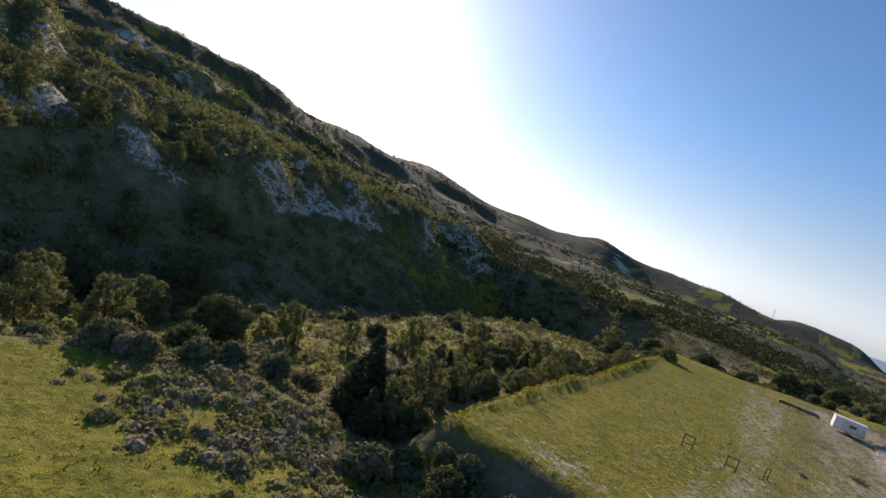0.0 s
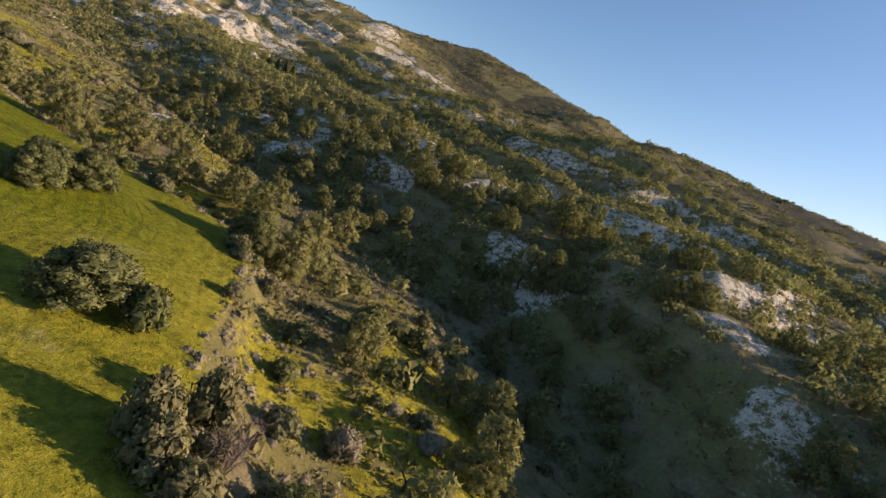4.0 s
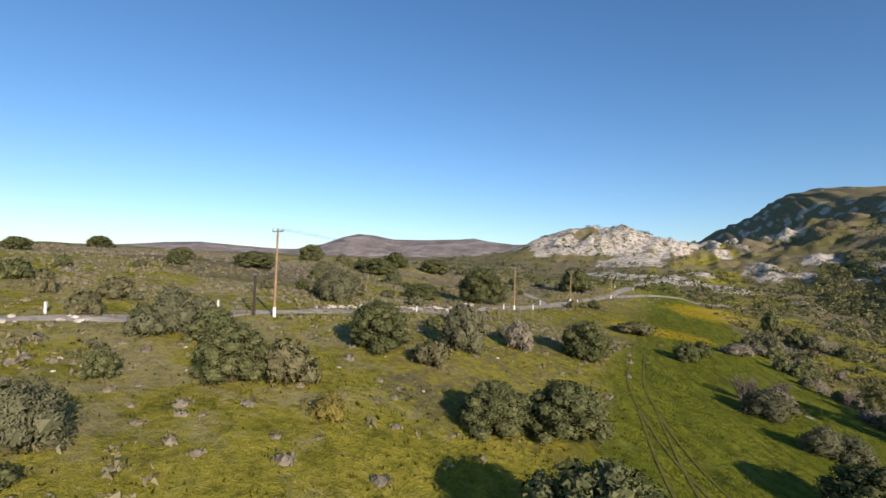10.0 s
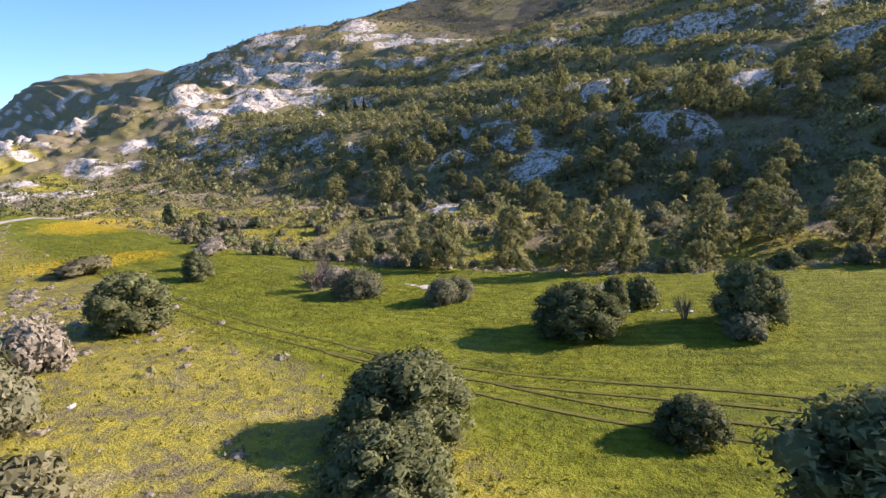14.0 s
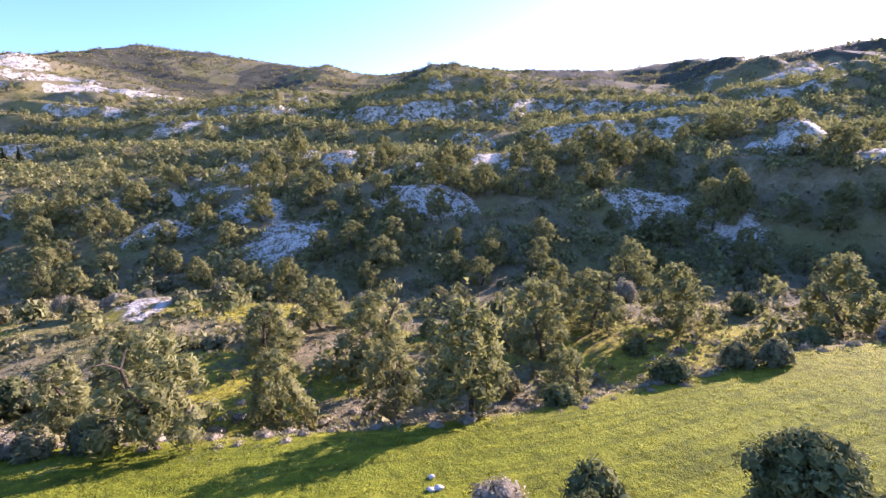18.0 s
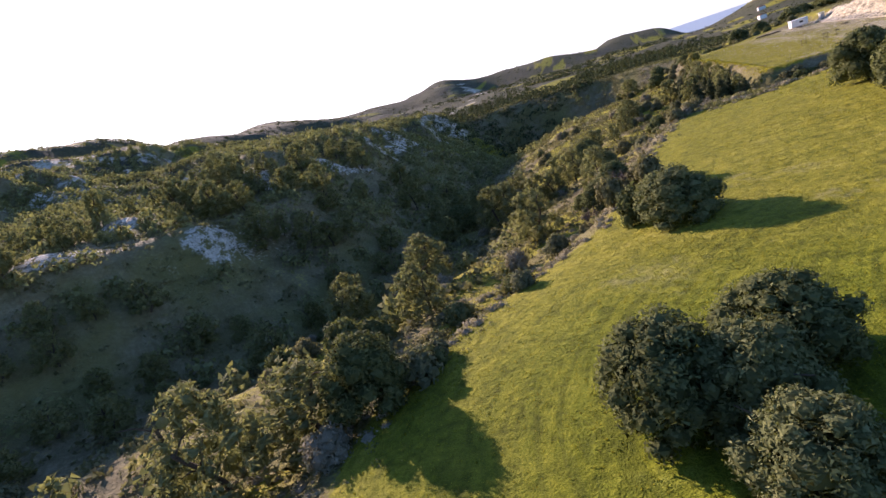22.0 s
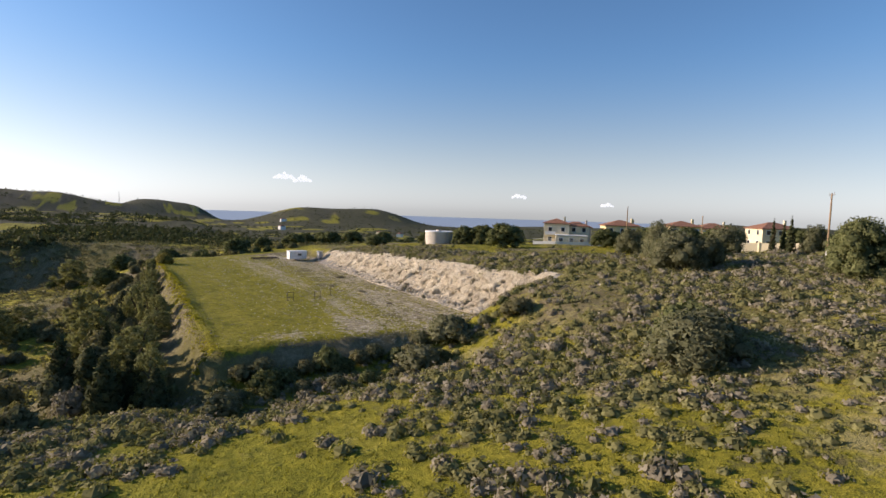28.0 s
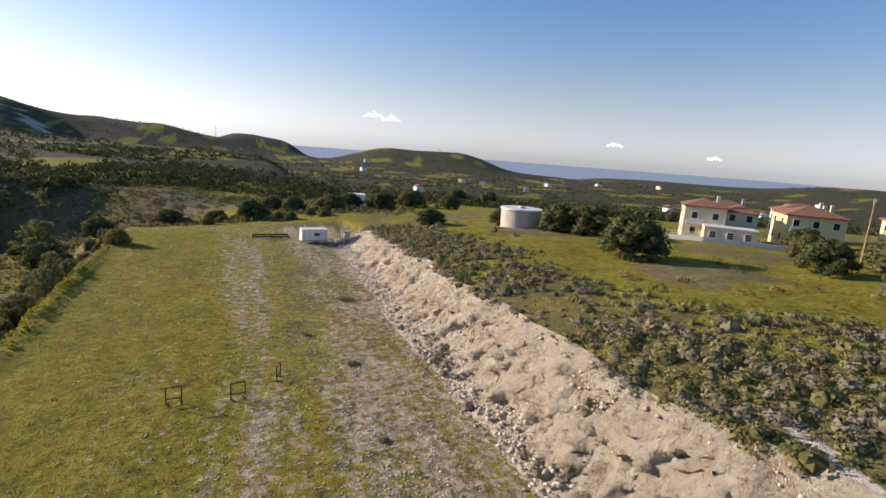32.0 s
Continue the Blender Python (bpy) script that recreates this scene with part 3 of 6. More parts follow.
def build_ground():
    xs = graded(-4850, 4850, -240, 130, 1.6, 1.075, [(-60, 18, 1.1), (18, 36, 0.8)])
    ys = graded(-4850, 4850, -560, 250, 1.9, 1.07, [(-300, 90, 1.5)])
    gx, gy = np.meshgrid(xs, ys)
    gz = ground(gx, gy)
    nx, ny = len(xs), len(ys)
    verts = np.stack([gx, gy, gz], -1).reshape(-1, 3)
    i = (np.arange(ny - 1)[:, None] * nx + np.arange(nx - 1)[None]).ravel()
    faces = np.stack([i, i + 1, i + nx + 1, i + nx], 1)
    me = bpy.data.meshes.new("ground")
    me.vertices.add(len(verts))
    me.vertices.foreach_set("co", verts.ravel())
    me.loops.add(faces.size)
    me.loops.foreach_set("vertex_index", faces.ravel())
    me.polygons.add(len(faces))
    me.polygons.foreach_set("loop_start", np.arange(0, faces.size, 4))
    me.polygons.foreach_set("loop_total", np.full(len(faces), 4))
    me.polygons.foreach_set("use_smooth", np.ones(len(faces), bool))
    me.update()
    sx, sy = np.gradient(gz, ys, xs)[::-1]
    slope = np.hypot(sx, sy)
    x, y = gx, gy
    u = floor_x(y) - x
    grass = field_mask(x, y)
    bench = step(-0.24, -0.12, -slope) * step(25, 45, u) * (1 - step(260, 340, u)) * step(90, 150, y) * step(0.38, 0.5, layers(x, y, 40, 3, 27))
    grass = np.maximum(grass, bench)
    over = y - along([-330, -260, -200, -90, -30, 20, 80], [70, 130, 190, 205, 190, 175, 170], x)
    plateau = step(2, 12, over) * (1 - step(120, 260, over)) * (x < 90) * (x > -330)
    grass = np.maximum(grass * (1 - step(-34, -26, over) * (1 - step(0, 6, over)) * (x < 40)), 0.9 * plateau * step(0.44, 0.56, layers(x, y, 34, 3, 29)))
    # chalk shows on steep ribs of the far side, on the white ridge and in the cut bank
    rough = layers(x, y, 24, 4, 71)
    broken = layers(x, y, 8, 3, 79)
    rock = step(0.03, 0.13, rough - 0.66 + 0.2 * step(0.25, 0.7, slope)) * step(12, 45, u) * (1 - step(230, 330, u)) * 0.8
    for ox, oy, size, tall in OUTCROPS:
        d = np.hypot(x - ox, (y - oy) * 0.85) / size
        rock = np.maximum(rock, 0.95 * step(-1.15, -0.25, -d - 0.9 * (rough - 0.5) - 1.5 * (broken - 0.5)))
    south = step(-290, -380, y) * (1 - step(700, 1100, np.hypot(x, y))) * step(-420, -250, x)
    rock = np.maximum(rock, 1.1 * south * step(0.57, 0.69, layers(x, y, 38, 4, 73)))
    flank = 1 - 0.75 * step(1700, 2100, np.hypot(x, y)) * (y < 0)
    wood = flank * np.maximum((step(0.28, 0.46, layers(x, y, 34, 4, 74)) * (y > 0) + (0.55 + 0.4 * step(-200, -260, x)) * step(0.38, 0.55, layers(x, y, 34, 4, 74)) * (y <= 0) * (1 - 0.7 * step(-230, -280, y) * (x > -330))) * step(260, 420, np.hypot(x, y + 80)), 0.9 * step(0.4, 0.55, layers(x, y, 20, 3, 75)) * step(20, 60, u) * step(-40, 40, y))
    bx = bank_x(y)
    bank = step(-4.5, -3.0, x - bx) * (1 - step(1.0, 3.5, x - bx)) * step(-30, -23, y) * (1 - step(60, 66, y))
    plat = platform_mask(x, y)
    streak = layers(2.2 * x, 0.12 * y, 9, 3, 72)
    patch = np.exp(-(((x - 3.2) / 3.0) ** 2 + ((y + 21) / 6.5) ** 2)) + 0.7 * np.exp(-(((x + 6) / 6.0) ** 2 + ((y + 23) / 3.0) ** 2)) + 0.5 * np.exp(-(((x - 2.0) / 1.2) ** 2 + ((y + 10) / 9.0) ** 2))
    track = np.maximum(0.75 * plat * np.clip(patch, 0, 1), plat * np.clip(0.14 + 0.9 * (streak - 0.5) + 0.30 * step(-4, 14, x) + 0.14 * step(-8, 2, -y) * step(-8, 6, x), 0, 0.8) * step(-9, 3, x + 0.25 * (y + 20)))
    grass = np.maximum(grass * (1 - plat), step(0.8, 1.0, plat) * (0.85 - 0.35 * step(2, 12, x)))
    for line, broad in zip(CHALK_STRIPS, (0.8, 2.2)):
        bank = np.maximum(bank, 1.0 - step(0.0, broad, off_line(x, y, line) + 1.4 * broad * (layers(x, y, 3, 2, 76) - 0.4)))
    bank = np.maximum(bank, 1.0 - step(1.2, 2.8, off_line(x, y, HILL_TRACK)))
    bank = np.maximum(bank, 1.0 - step(4, 10, np.hypot(x + 191, 0.7 * (y + 147)) + 8 * (broken - 0.5)))
    bank = np.maximum(bank, 0.9 - step(0.0, 0.9, off_line(x, y, FOOTPATH) + 1.6 * (layers(x, y, 3, 2, 76) - 0.42)))
    quarry = step(-2.5, -1.0, -abs(np.degrees(np.arctan2(x, y)) - 154 - 2 * (layers(x, y, 300, 3, 77) - 0.5))) * step(1900, 2000, np.hypot(x, y)) * (1 - step(2120, 2200, np.hypot(x, y)))
    rock = np.maximum(rock, 1.2 * quarry)
    crag = np.exp(-(((x - 32) / 46) ** 2 + ((y + 452) / 34) ** 2))
    rock = np.maximum(rock, 1.25 * step(0.20, 0.42, crag) * step(0.36, 0.50, layers(x, y, 13, 3, 78)))
    rock = np.maximum(rock, 1.2 * (1 - step(3.0, 6.5, off_line(x, y, [(-12, -425), (-30, -450), (-48, -480), (-62, -512)]))))
    hazed_rock = step(1300, 1800, np.hypot(x, y)) * (y < 0)
    grass = grass * (1 - 0.75 * np.clip(4 * plat * (1 - plat), 0, 1) * (x < 20))
    flower = np.maximum(np.exp(-(((x + 13) / 10) ** 2 + ((y + 223) / 7) ** 2)), np.exp(-(((x + 24) / 11) ** 2 + ((y + 272) / 15) ** 2))) * 1.1
    for name, values in (("grass", grass), ("rock", rock), ("track", track), ("flower", flower), ("wood", wood), ("bank", bank), ("hazed_rock", hazed_rock), ("crop", step(-3, 2, x - edge_x(y)) * (1 - step(-19, -13, x - 8 * step(-170, -150, -y))) * (1 - step(-50, -40, y)) * (1 - 0.72 * step(-122, -104, y)) * (1 - 0.45 * (1 - step(-56, -44, x)))), ("dry", step(-4, 16, x) * (1 - step(-40, -20, y))), ("row", x - edge_x(y) + 3 * layers(x, y, 60, 2, 28))):
        a = me.attributes.new(name, "FLOAT", "POINT")
        a.data.foreach_set("value", (values if name == "row" else np.clip(values, 0, 1)).astype(np.float32).ravel())
    me.materials.append(GROUND)
    return tagged(new("ground", me), "rolling Mediterranean hillside of green fields, scrub and white chalk", "ground", kind="structure")


ground_sheet = build_ground()

# ---------------------------------------------------------------- tools for building
def mesh_of(name, verts, faces, mats, which=None, smooth=False):
    """A mesh from arrays of places and of equal-sided faces (or lists of faces)."""
    me = bpy.data.meshes.new(name)
    if isinstance(faces, np.ndarray):
        n, k = faces.shape
        me.vertices.add(len(verts))
        me.vertices.foreach_set("co", np.ascontiguousarray(verts, np.float32).ravel())
        me.loops.add(n * k)
        me.loops.foreach_set("vertex_index", np.ascontiguousarray(faces, np.int32).ravel())
        me.polygons.add(n)
        me.polygons.foreach_set("loop_start", np.arange(0, n * k, k, dtype=np.int32))
        me.polygons.foreach_set("loop_total", np.full(n, k, np.int32))
        me.update(calc_edges=True)
    else:
        me.from_pydata([tuple(v) for v in verts], [], faces)
    for m in mats:
        me.materials.append(m)
    if which is not None:
        me.polygons.foreach_set("material_index", np.asarray(which, np.int32))
    if smooth:
        me.polygons.foreach_set("use_smooth", np.ones(len(me.polygons), bool))
    return me


def lean_normals(me, towards, share=0.6):
    """Turns the corner normals of loose leaves towards a common swell, so that a crown shades softly."""
    towards = np.asarray(towards, float)
    flat = np.empty(len(me.polygons) * 3)
    me.polygons.foreach_get("normal", flat)
    flat = flat.reshape(-1, 3)
    flip = np.sign((flat * towards).sum(1) + 1e-6)[:, None]
    n = flat * flip * (1 - share) + towards * share
    n /= np.linalg.norm(n, axis=1)[:, None] + 1e-9
    me.polygons.foreach_set("use_smooth", np.ones(len(me.polygons), bool))
    me.normals_split_custom_set(np.repeat(n, 3, axis=0))
    return me


def part(name, bm, material, parent, label=""):
    """Links a bmesh, or a finished mesh, as one object under a thing or a part."""
    if isinstance(bm, bmesh.types.BMesh):
        me = bpy.data.meshes.new(name)
        bm.to_mesh(me)
        bm.free()
        me.materials.append(material)
    else:
        me = bm
    ob = new(name, me)
    ob.parent = parent
    return tagged(ob, label) if label else ob


def thing(name, m, label, category, group="", kind=""):
    ob = new(name)
    ob.empty_display_size = 0.2
    ob.matrix_world = m
    return tagged(ob, label, category, group, kind)


def box(bm, x0, x1, y0, y1, z0, z1, bevel=0.0):
    """Adds a box with softened edges to a bmesh."""
    made = bmesh.ops.create_cube(bm, size=1, matrix=Matrix.LocRotScale(((x0 + x1) / 2, (y0 + y1) / 2, (z0 + z1) / 2), None, (x1 - x0, y1 - y0, z1 - z0)))
    if bevel:
        edges = list({e for v in made["verts"] for e in v.link_edges})
        bmesh.ops.bevel(bm, geom=edges, offset=bevel, segments=1, affect="EDGES", profile=0.7)
    return bm


def boxed(*span, bevel=0.0):
    return box(bmesh.new(), *span, bevel=bevel)


def rod(a, b, r0, r1=None, sides=8, bm=None):
    """A tapered rod from a to b."""
    bm = bm or bmesh.new()
    a, b = Vector(a), Vector(b)
    turn = (b - a).to_track_quat("Z", "Y").to_matrix().to_4x4()
    bmesh.ops.create_cone(bm, cap_ends=True, segments=sides, radius1=r0, radius2=r0 if r1 is None else r1, depth=(b - a).length,
                          matrix=Matrix.Translation((a + b) / 2) @ turn)
    return bm


def at_ground(x, y, lift=0.0, turn=0.0, size=1.0, tall=1.0):
    """A place on the ground, turned about the upright."""
    return pose(x, y, float(ground(x, y)) + lift, 0, 0, turn) @ Matrix.Diagonal((size, size, size * tall, 1))


def ribbon(name, points, width, lift, material, label, category, wobble=0.0, sides=3):
    """A strip of track draped over the ground along points."""
    pts = np.array(points, float)
    seg = np.hypot(*np.diff(pts, axis=0).T)
    s = np.r_[0, np.cumsum(seg)]
    n = max(int(s[-1] / 1.2), 6)
    q = np.linspace(0, s[-1], n)
    cx, cy = along(s, pts[:, 0], q), along(s, pts[:, 1], q)
    tx, ty = np.gradient(cx), np.gradient(cy)
    ln = np.hypot(tx, ty)
    nx, ny = -ty / ln, tx / ln
    w = width / 2 * (1 + wobble * (soft_noise(q, 0 * q, 4, 90) - 0.5))
    across = np.linspace(-1, 1, sides + 1)
    vx, vy = cx[:, None] + nx[:, None] * w[:, None] * across, cy[:, None] + ny[:, None] * w[:, None] * across
    vz = ground(vx, vy) + lift - 0.10 * abs(across) ** 3 * (lift > 0.05)
    k = sides + 1
    i = (np.arange(n - 1)[:, None] * k + np.arange(sides)[None]).ravel()
    me = mesh_of(name, np.stack([vx, vy, vz], -1).reshape(-1, 3), np.stack([i, i + k, i + k + 1, i + 1], 1), [material], smooth=True)
    return tagged(new(name, me), label, category, kind="structure")

# ---------------------------------------------------------------- plants
def leaf_set(places, out, size, rng, long=1.0, droop=0.0, wide=0.34):
    """Diamond-shaped leaf sprays at the places, facing roughly outwards."""
    n = len(places)
    nrm = out + rng.normal(0, 0.55, (n, 3))
    nrm /= np.linalg.norm(nrm, axis=1)[:, None] + 1e-9
    side = np.cross(nrm, rng.normal(0, 1, (n, 3)))
    side /= np.linalg.norm(side, axis=1)[:, None] + 1e-9
    up = np.cross(nrm, side)
    s = (size * rng.uniform(0.6, 1.35, n))[:, None]
    a = places + up * s * 0.62 * long
    low = places - up * s * 0.40 * long - np.array([0, 0, droop]) * s
    b = low + side * s * wide + nrm * s * 0.12
    d = low - side * s * wide + nrm * s * 0.12
    verts = np.stack([a, d, b], 1).reshape(-1, 3)
    return verts, np.arange(3 * n).reshape(n, 3)


def lump_core(lobes, rng, shrink=0.8):
    """Rough solid hearts of the lobes, so that the crown is not seen through."""
    bm = bmesh.new()
    bmesh.ops.create_icosphere(bm, subdivisions=1, radius=1)
    v0 = np.array([v.co[:] for v in bm.verts])
    f0 = np.array([[v.index for v in f.verts] for f in bm.faces])
    bm.free()
    verts, faces = [], []
    for i, (x, y, z, r) in enumerate(lobes):
        verts.append(v0 * r * shrink * rng.uniform(0.75, 1.1, (len(v0), 1)) + (x, y, z))
        faces.append(f0 + i * len(v0))
    return np.concatenate(verts), np.concatenate(faces)


def crown_of(name, lobes, leaves, size, rng, material, long=1.2, droop=0.0, shrink=0.8, wide=0.34):
    lobes = np.array(lobes)
    share = lobes[:, 3] ** 2
    pick = rng.choice(len(lobes), leaves, p=share / share.sum())
    way = rng.normal(0, 1, (leaves, 3))
    way[:, 2] += 0.25
    way /= np.linalg.norm(way, axis=1)[:, None]
    places = lobes[pick, :3] + way * (lobes[pick, 3] * rng.uniform(0.72, 1.12, leaves))[:, None]
    places[:, 2] = np.maximum(places[:, 2], 0.08)
    lv, lf = leaf_set(places, way, size, rng, long, droop, wide)
    if shrink <= 0:
        return mesh_of(name, lv, lf, [material])
    cv, cf = lump_core(lobes, rng, shrink)
    me = mesh_of(name, np.concatenate([lv, cv]), np.concatenate([lf, cf + len(lv)]), [material])
    mids = (cv[cf].mean(1) - lobes[np.arange(len(cf)) // (len(cf) // len(lobes)), :3])
    mids /= np.linalg.norm(mids, axis=1)[:, None] + 1e-9
    centre = lobes[:, :3].mean(0) - (0, 0, 0.8)
    swell = places - centre
    swell /= np.linalg.norm(swell, axis=1)[:, None] + 1e-9
    return lean_normals(me, np.concatenate([0.6 * way + 0.4 * swell, mids]), 0.55)


def trunk_of(rng, height, radius, limbs, reach):
    """A tapered, slightly bent trunk with limbs."""
    bm = bmesh.new()
    p, r = Vector((0, 0, -0.3)), radius
    spine = [p]
    for i in range(4):
        q = p + Vector((rng.normal(0, 0.08) * height, rng.normal(0, 0.08) * height, height / 4 + 0.08))
        rod(p, q, r, r * 0.82, 7, bm)
        p, r = q, r * 0.82
        spine.append(q)
    for i in range(limbs):
        a = i / limbs * 6.283 + rng.uniform(-0.4, 0.4)
        s = spine[2 + i % 3]
        e = s + Vector((math.cos(a) * reach, math.sin(a) * reach, reach * rng.uniform(0.4, 0.9)))
        mid = (s + e) / 2 + Vector((0, 0, 0.15 * reach))
        rod(s, mid, r * 0.7, r * 0.5, 5, bm)
        rod(mid, e, r * 0.5, r * 0.2, 5, bm)
    return bm


def dome_lobes(rng, n, wide, tall, lift, lobe):
    """Lobes spread over a rounded, uneven dome."""
    out = []
    lean = rng.uniform(-0.12, 0.12, 2)
    for i in range(n):
        a = i * 2.39996 + rng.uniform(-0.35, 0.35)
        z = (i + 0.5) / n
        rr = math.sqrt(max(0.0, 1 - (z * 1.0) ** 2)) * rng.uniform(0.66, 0.98)
        r = lobe * rng.uniform(0.75, 1.25)
        out.append(((rr * math.cos(a) + lean[0] * z) * (wide / 2 - 0.75 * r), (rr * math.sin(a) + lean[1] * z) * (wide / 2 - 0.75 * r), lift + z * (tall - lift - r * 0.85), r))
    return out


def carob(seed, leaves=11000, size=0.165):
    """A broad evergreen crown that nearly reaches the ground; six metres wide."""
    rng = np.random.RandomState(seed)
    root = thing("carob_tree", pose(0, 0, -400), "broad dark green carob tree with a dense rounded crown", "tree", "carob trees of the fields")
    part("trunk", trunk_of(rng, 2.4, 0.24, 6, 1.5), BARK, root)
    lobes = [(x * rng.uniform(0.8, 1.12), y * rng.uniform(0.8, 1.12), z, r * rng.uniform(0.75, 1.15)) for x, y, z, r in dome_lobes(rng, 48, 6.0, 4.9, 0.6, 0.66)] + [(0, 0, 1.9, 1.7), (rng.uniform(-1, 1), rng.uniform(-1, 1), 2.9, 1.3)]
    part("crown", crown_of("crown", lobes, leaves, size, rng, CAROB), CAROB, root)
    return root


def pine(seed, leaves=2500):
    """An open, irregular young pine with clumped branches; six metres tall."""
    rng = np.random.RandomState(seed)
    root = thing("pine_tree", pose(0, 0, -400), "open light green pine tree with clumped branches", "tree", "pines of the gully")
    part("trunk", trunk_of(rng, 4.8, 0.16, 7, 1.1), BARK, root)
    lobes = []
    for i in range(46):
        z = 0.08 + 0.92 * (i + rng.uniform(0, 0.8)) / 46
        reach = 2.2 * math.sqrt(max(0.0, 1 - (1.9 * (z - 0.42)) ** 2 * (0.55 if z < 0.42 else 0.82))) * rng.uniform(0.35, 1.08) * (1.16 - 0.5 * z) + 0.1
        a = i * 2.4 + rng.uniform(-0.5, 0.5)
        r = (0.62 - 0.26 * z) * rng.uniform(0.7, 1.25)
        lobes.append((math.cos(a) * reach, math.sin(a) * reach, 0.35 + z * 5.3 + 0.10 * reach, r))
    part("crown", crown_of("crown", lobes, leaves, 0.27, rng, PINE, 1.7, -0.1, 0.62, 0.21), PINE, root)
    return root


def shrub(seed, name, label, category, group, material, leaves=1300, size=0.17, wide=3.0, tall=1.9):
    rng = np.random.RandomState(seed)
    root = thing(name, pose(0, 0, -400), label, category, group)
    stems = bmesh.new()
    for i in range(5):
        a = i * 1.257 + rng.uniform(-0.3, 0.3)
        rod((0.1 * math.cos(a), 0.1 * math.sin(a), -0.15), (0.55 * wide / 2 * math.cos(a), 0.55 * wide / 2 * math.sin(a), 0.55 * tall), 0.05, 0.02, 5, stems)
    part("woody_stem", stems, BARK, root)
    lobes = dome_lobes(rng, 13, wide, tall, 0.35, 0.55 * wide / 3) + [(0, 0, 0.4 * tall, 0.3 * wide)]
    part("foliage", crown_of("foliage", lobes, leaves, size, rng, material), material, root)
    return root


def spire(seed, name, label, group, wide, tall, leaves):
    """A narrow upright conifer."""
    rng = np.random.RandomState(seed)
    root = thing(name, pose(0, 0, -400), label, "tree", group)
    part("trunk", trunk_of(rng, tall * 0.6, 0.12, 4, wide * 0.2), BARK, root)
    lobes = []
    for i in range(26):
        z = (i + 0.5) / 26
        r = wide * 0.28 * (1.05 - z) ** 0.7 * rng.uniform(0.8, 1.2)
        a = i * 2.4
        off = wide * 0.24 * (1 - z) ** 0.8
        lobes.append((off * math.cos(a), off * math.sin(a), 0.3 + z * (tall - 0.4), r))
    part("crown", crown_of("crown", lobes, leaves, 0.30, rng, JUNIPER, 1.3), JUNIPER, root)
    return root


def bare_bush(seed):
    """A leafless bush of fine grey twigs; three metres wide."""
    rng = np.random.RandomState(seed)
    root = thing("bare_bush", pose(0, 0, -400), "leafless bush of fine grey-brown twigs", "bush", "leafless bushes")
    bm = bmesh.new()
    tips = []
    for i in range(16):
        a = rng.uniform(0, 6.283)
        e = Vector((math.cos(a) * rng.uniform(0.3, 0.95), math.sin(a) * rng.uniform(0.3, 0.95), rng.uniform(0.9, 1.5)))
        rod((0.1 * math.cos(a), 0.1 * math.sin(a), -0.1), e, 0.035, 0.015, 4, bm)
        tips.append(e)
    part("woody_stem", bm, TWIG, root)
    v, f = [], []
    for s in tips:
        for j in range(26):
            w = Vector(rng.normal(0, 1, 3) + np.array([s.x, s.y, 0.9])).normalized() * rng.uniform(0.3, 0.85)
            t = Vector(s) * rng.uniform(0.5, 1.0)
            e = t + w
            q = w.cross(Vector(rng.normal(0, 1, 3))).normalized() * 0.013
            k = len(v)
            v += [t - q, t + q, e]
            f.append((k, k + 1, k + 2))
    part("twig_tangle", mesh_of("twig_tangle", v, f, [TWIG]), TWIG, root)
    return root


def plant(kinds, rows, rng):
    """Copies of the kinds at rows of x, y, width and height, each turned its own way."""
    for i, (x, y, w, h) in enumerate(rows):
        src, wide, tall = kinds[(i * 7 + int(abs(x) * 3)) % len(kinds)]
        copy_thing(src, at_ground(x, y, -0.12, rng.uniform(0, 360), w / wide, (h / tall) / (w / wide)))


def forget(kinds):
    """Removes the patterns that were only copied from."""
    for src, _, _ in kinds:
        for o in [*src.children_recursive, src]:
            bpy.data.objects.remove(o)

# ---------------------------------------------------------------- trees and bushes, place by place
_rng = np.random.RandomState(3)
CAROBS = [(carob(s), 5.4, 5.4) for s in (11, 12, 13, 14)]
FAR_CAROBS = [(carob(s, 3600, 0.29), 5.4, 5.4) for s in (15, 16, 17)]
PINES = [(pine(s), 4.4, 5.3) for s in (21, 22, 23, 24, 25)]
OLIVES = [(shrub(s, "olive_bush", "grey-green olive bush with a loose rounded crown", "bush", "olive bushes", OLIVE, 5000, 0.18, 5.0, 3.3), 5.0, 3.3) for s in (31, 32)]
SHRUBS = [(shrub(s, "mastic_bush", "low dark olive mastic bush", "bush", "mastic bushes", m, 1150, 0.22), 3.0, 1.9) for s, m in ((41, CAROB), (42, SCRUB), (43, OLIVE))]
OAKS = [(shrub(s, "kermes_oak_bush", "low dark green kermes oak bush on the gully slope", "bush", "kermes oak bushes", m, 850, 0.25), 3.0, 1.9) for s, m in ((44, CAROB), (45, SCRUB), (46, OLIVE))]
HEATHS = [(shrub(51, "heath_bush", "low grey-brown heath bush", "bush", "heath bushes", HEATH, 1800, 0.18), 3.0, 1.9)]
GORSES = [(shrub(52, "gorse_bush", "yellow-flowering gorse bush on the field's edge", "bush", "gorse bushes", GORSE, 1800, 0.15), 3.0, 1.9)]
JUNIPERS = [(spire(s, "juniper_tree", "dark pointed juniper beside the platform", "junipers by the platform", 3.4, 6.5, 2600), 3.4, 6.5) for s in (61, 62)]
CYPRESSES = [(spire(63, "cypress_tree", "slender dark green cypress tree", "cypresses", 1.7, 8.5, 1800), 1.7, 8.5)]
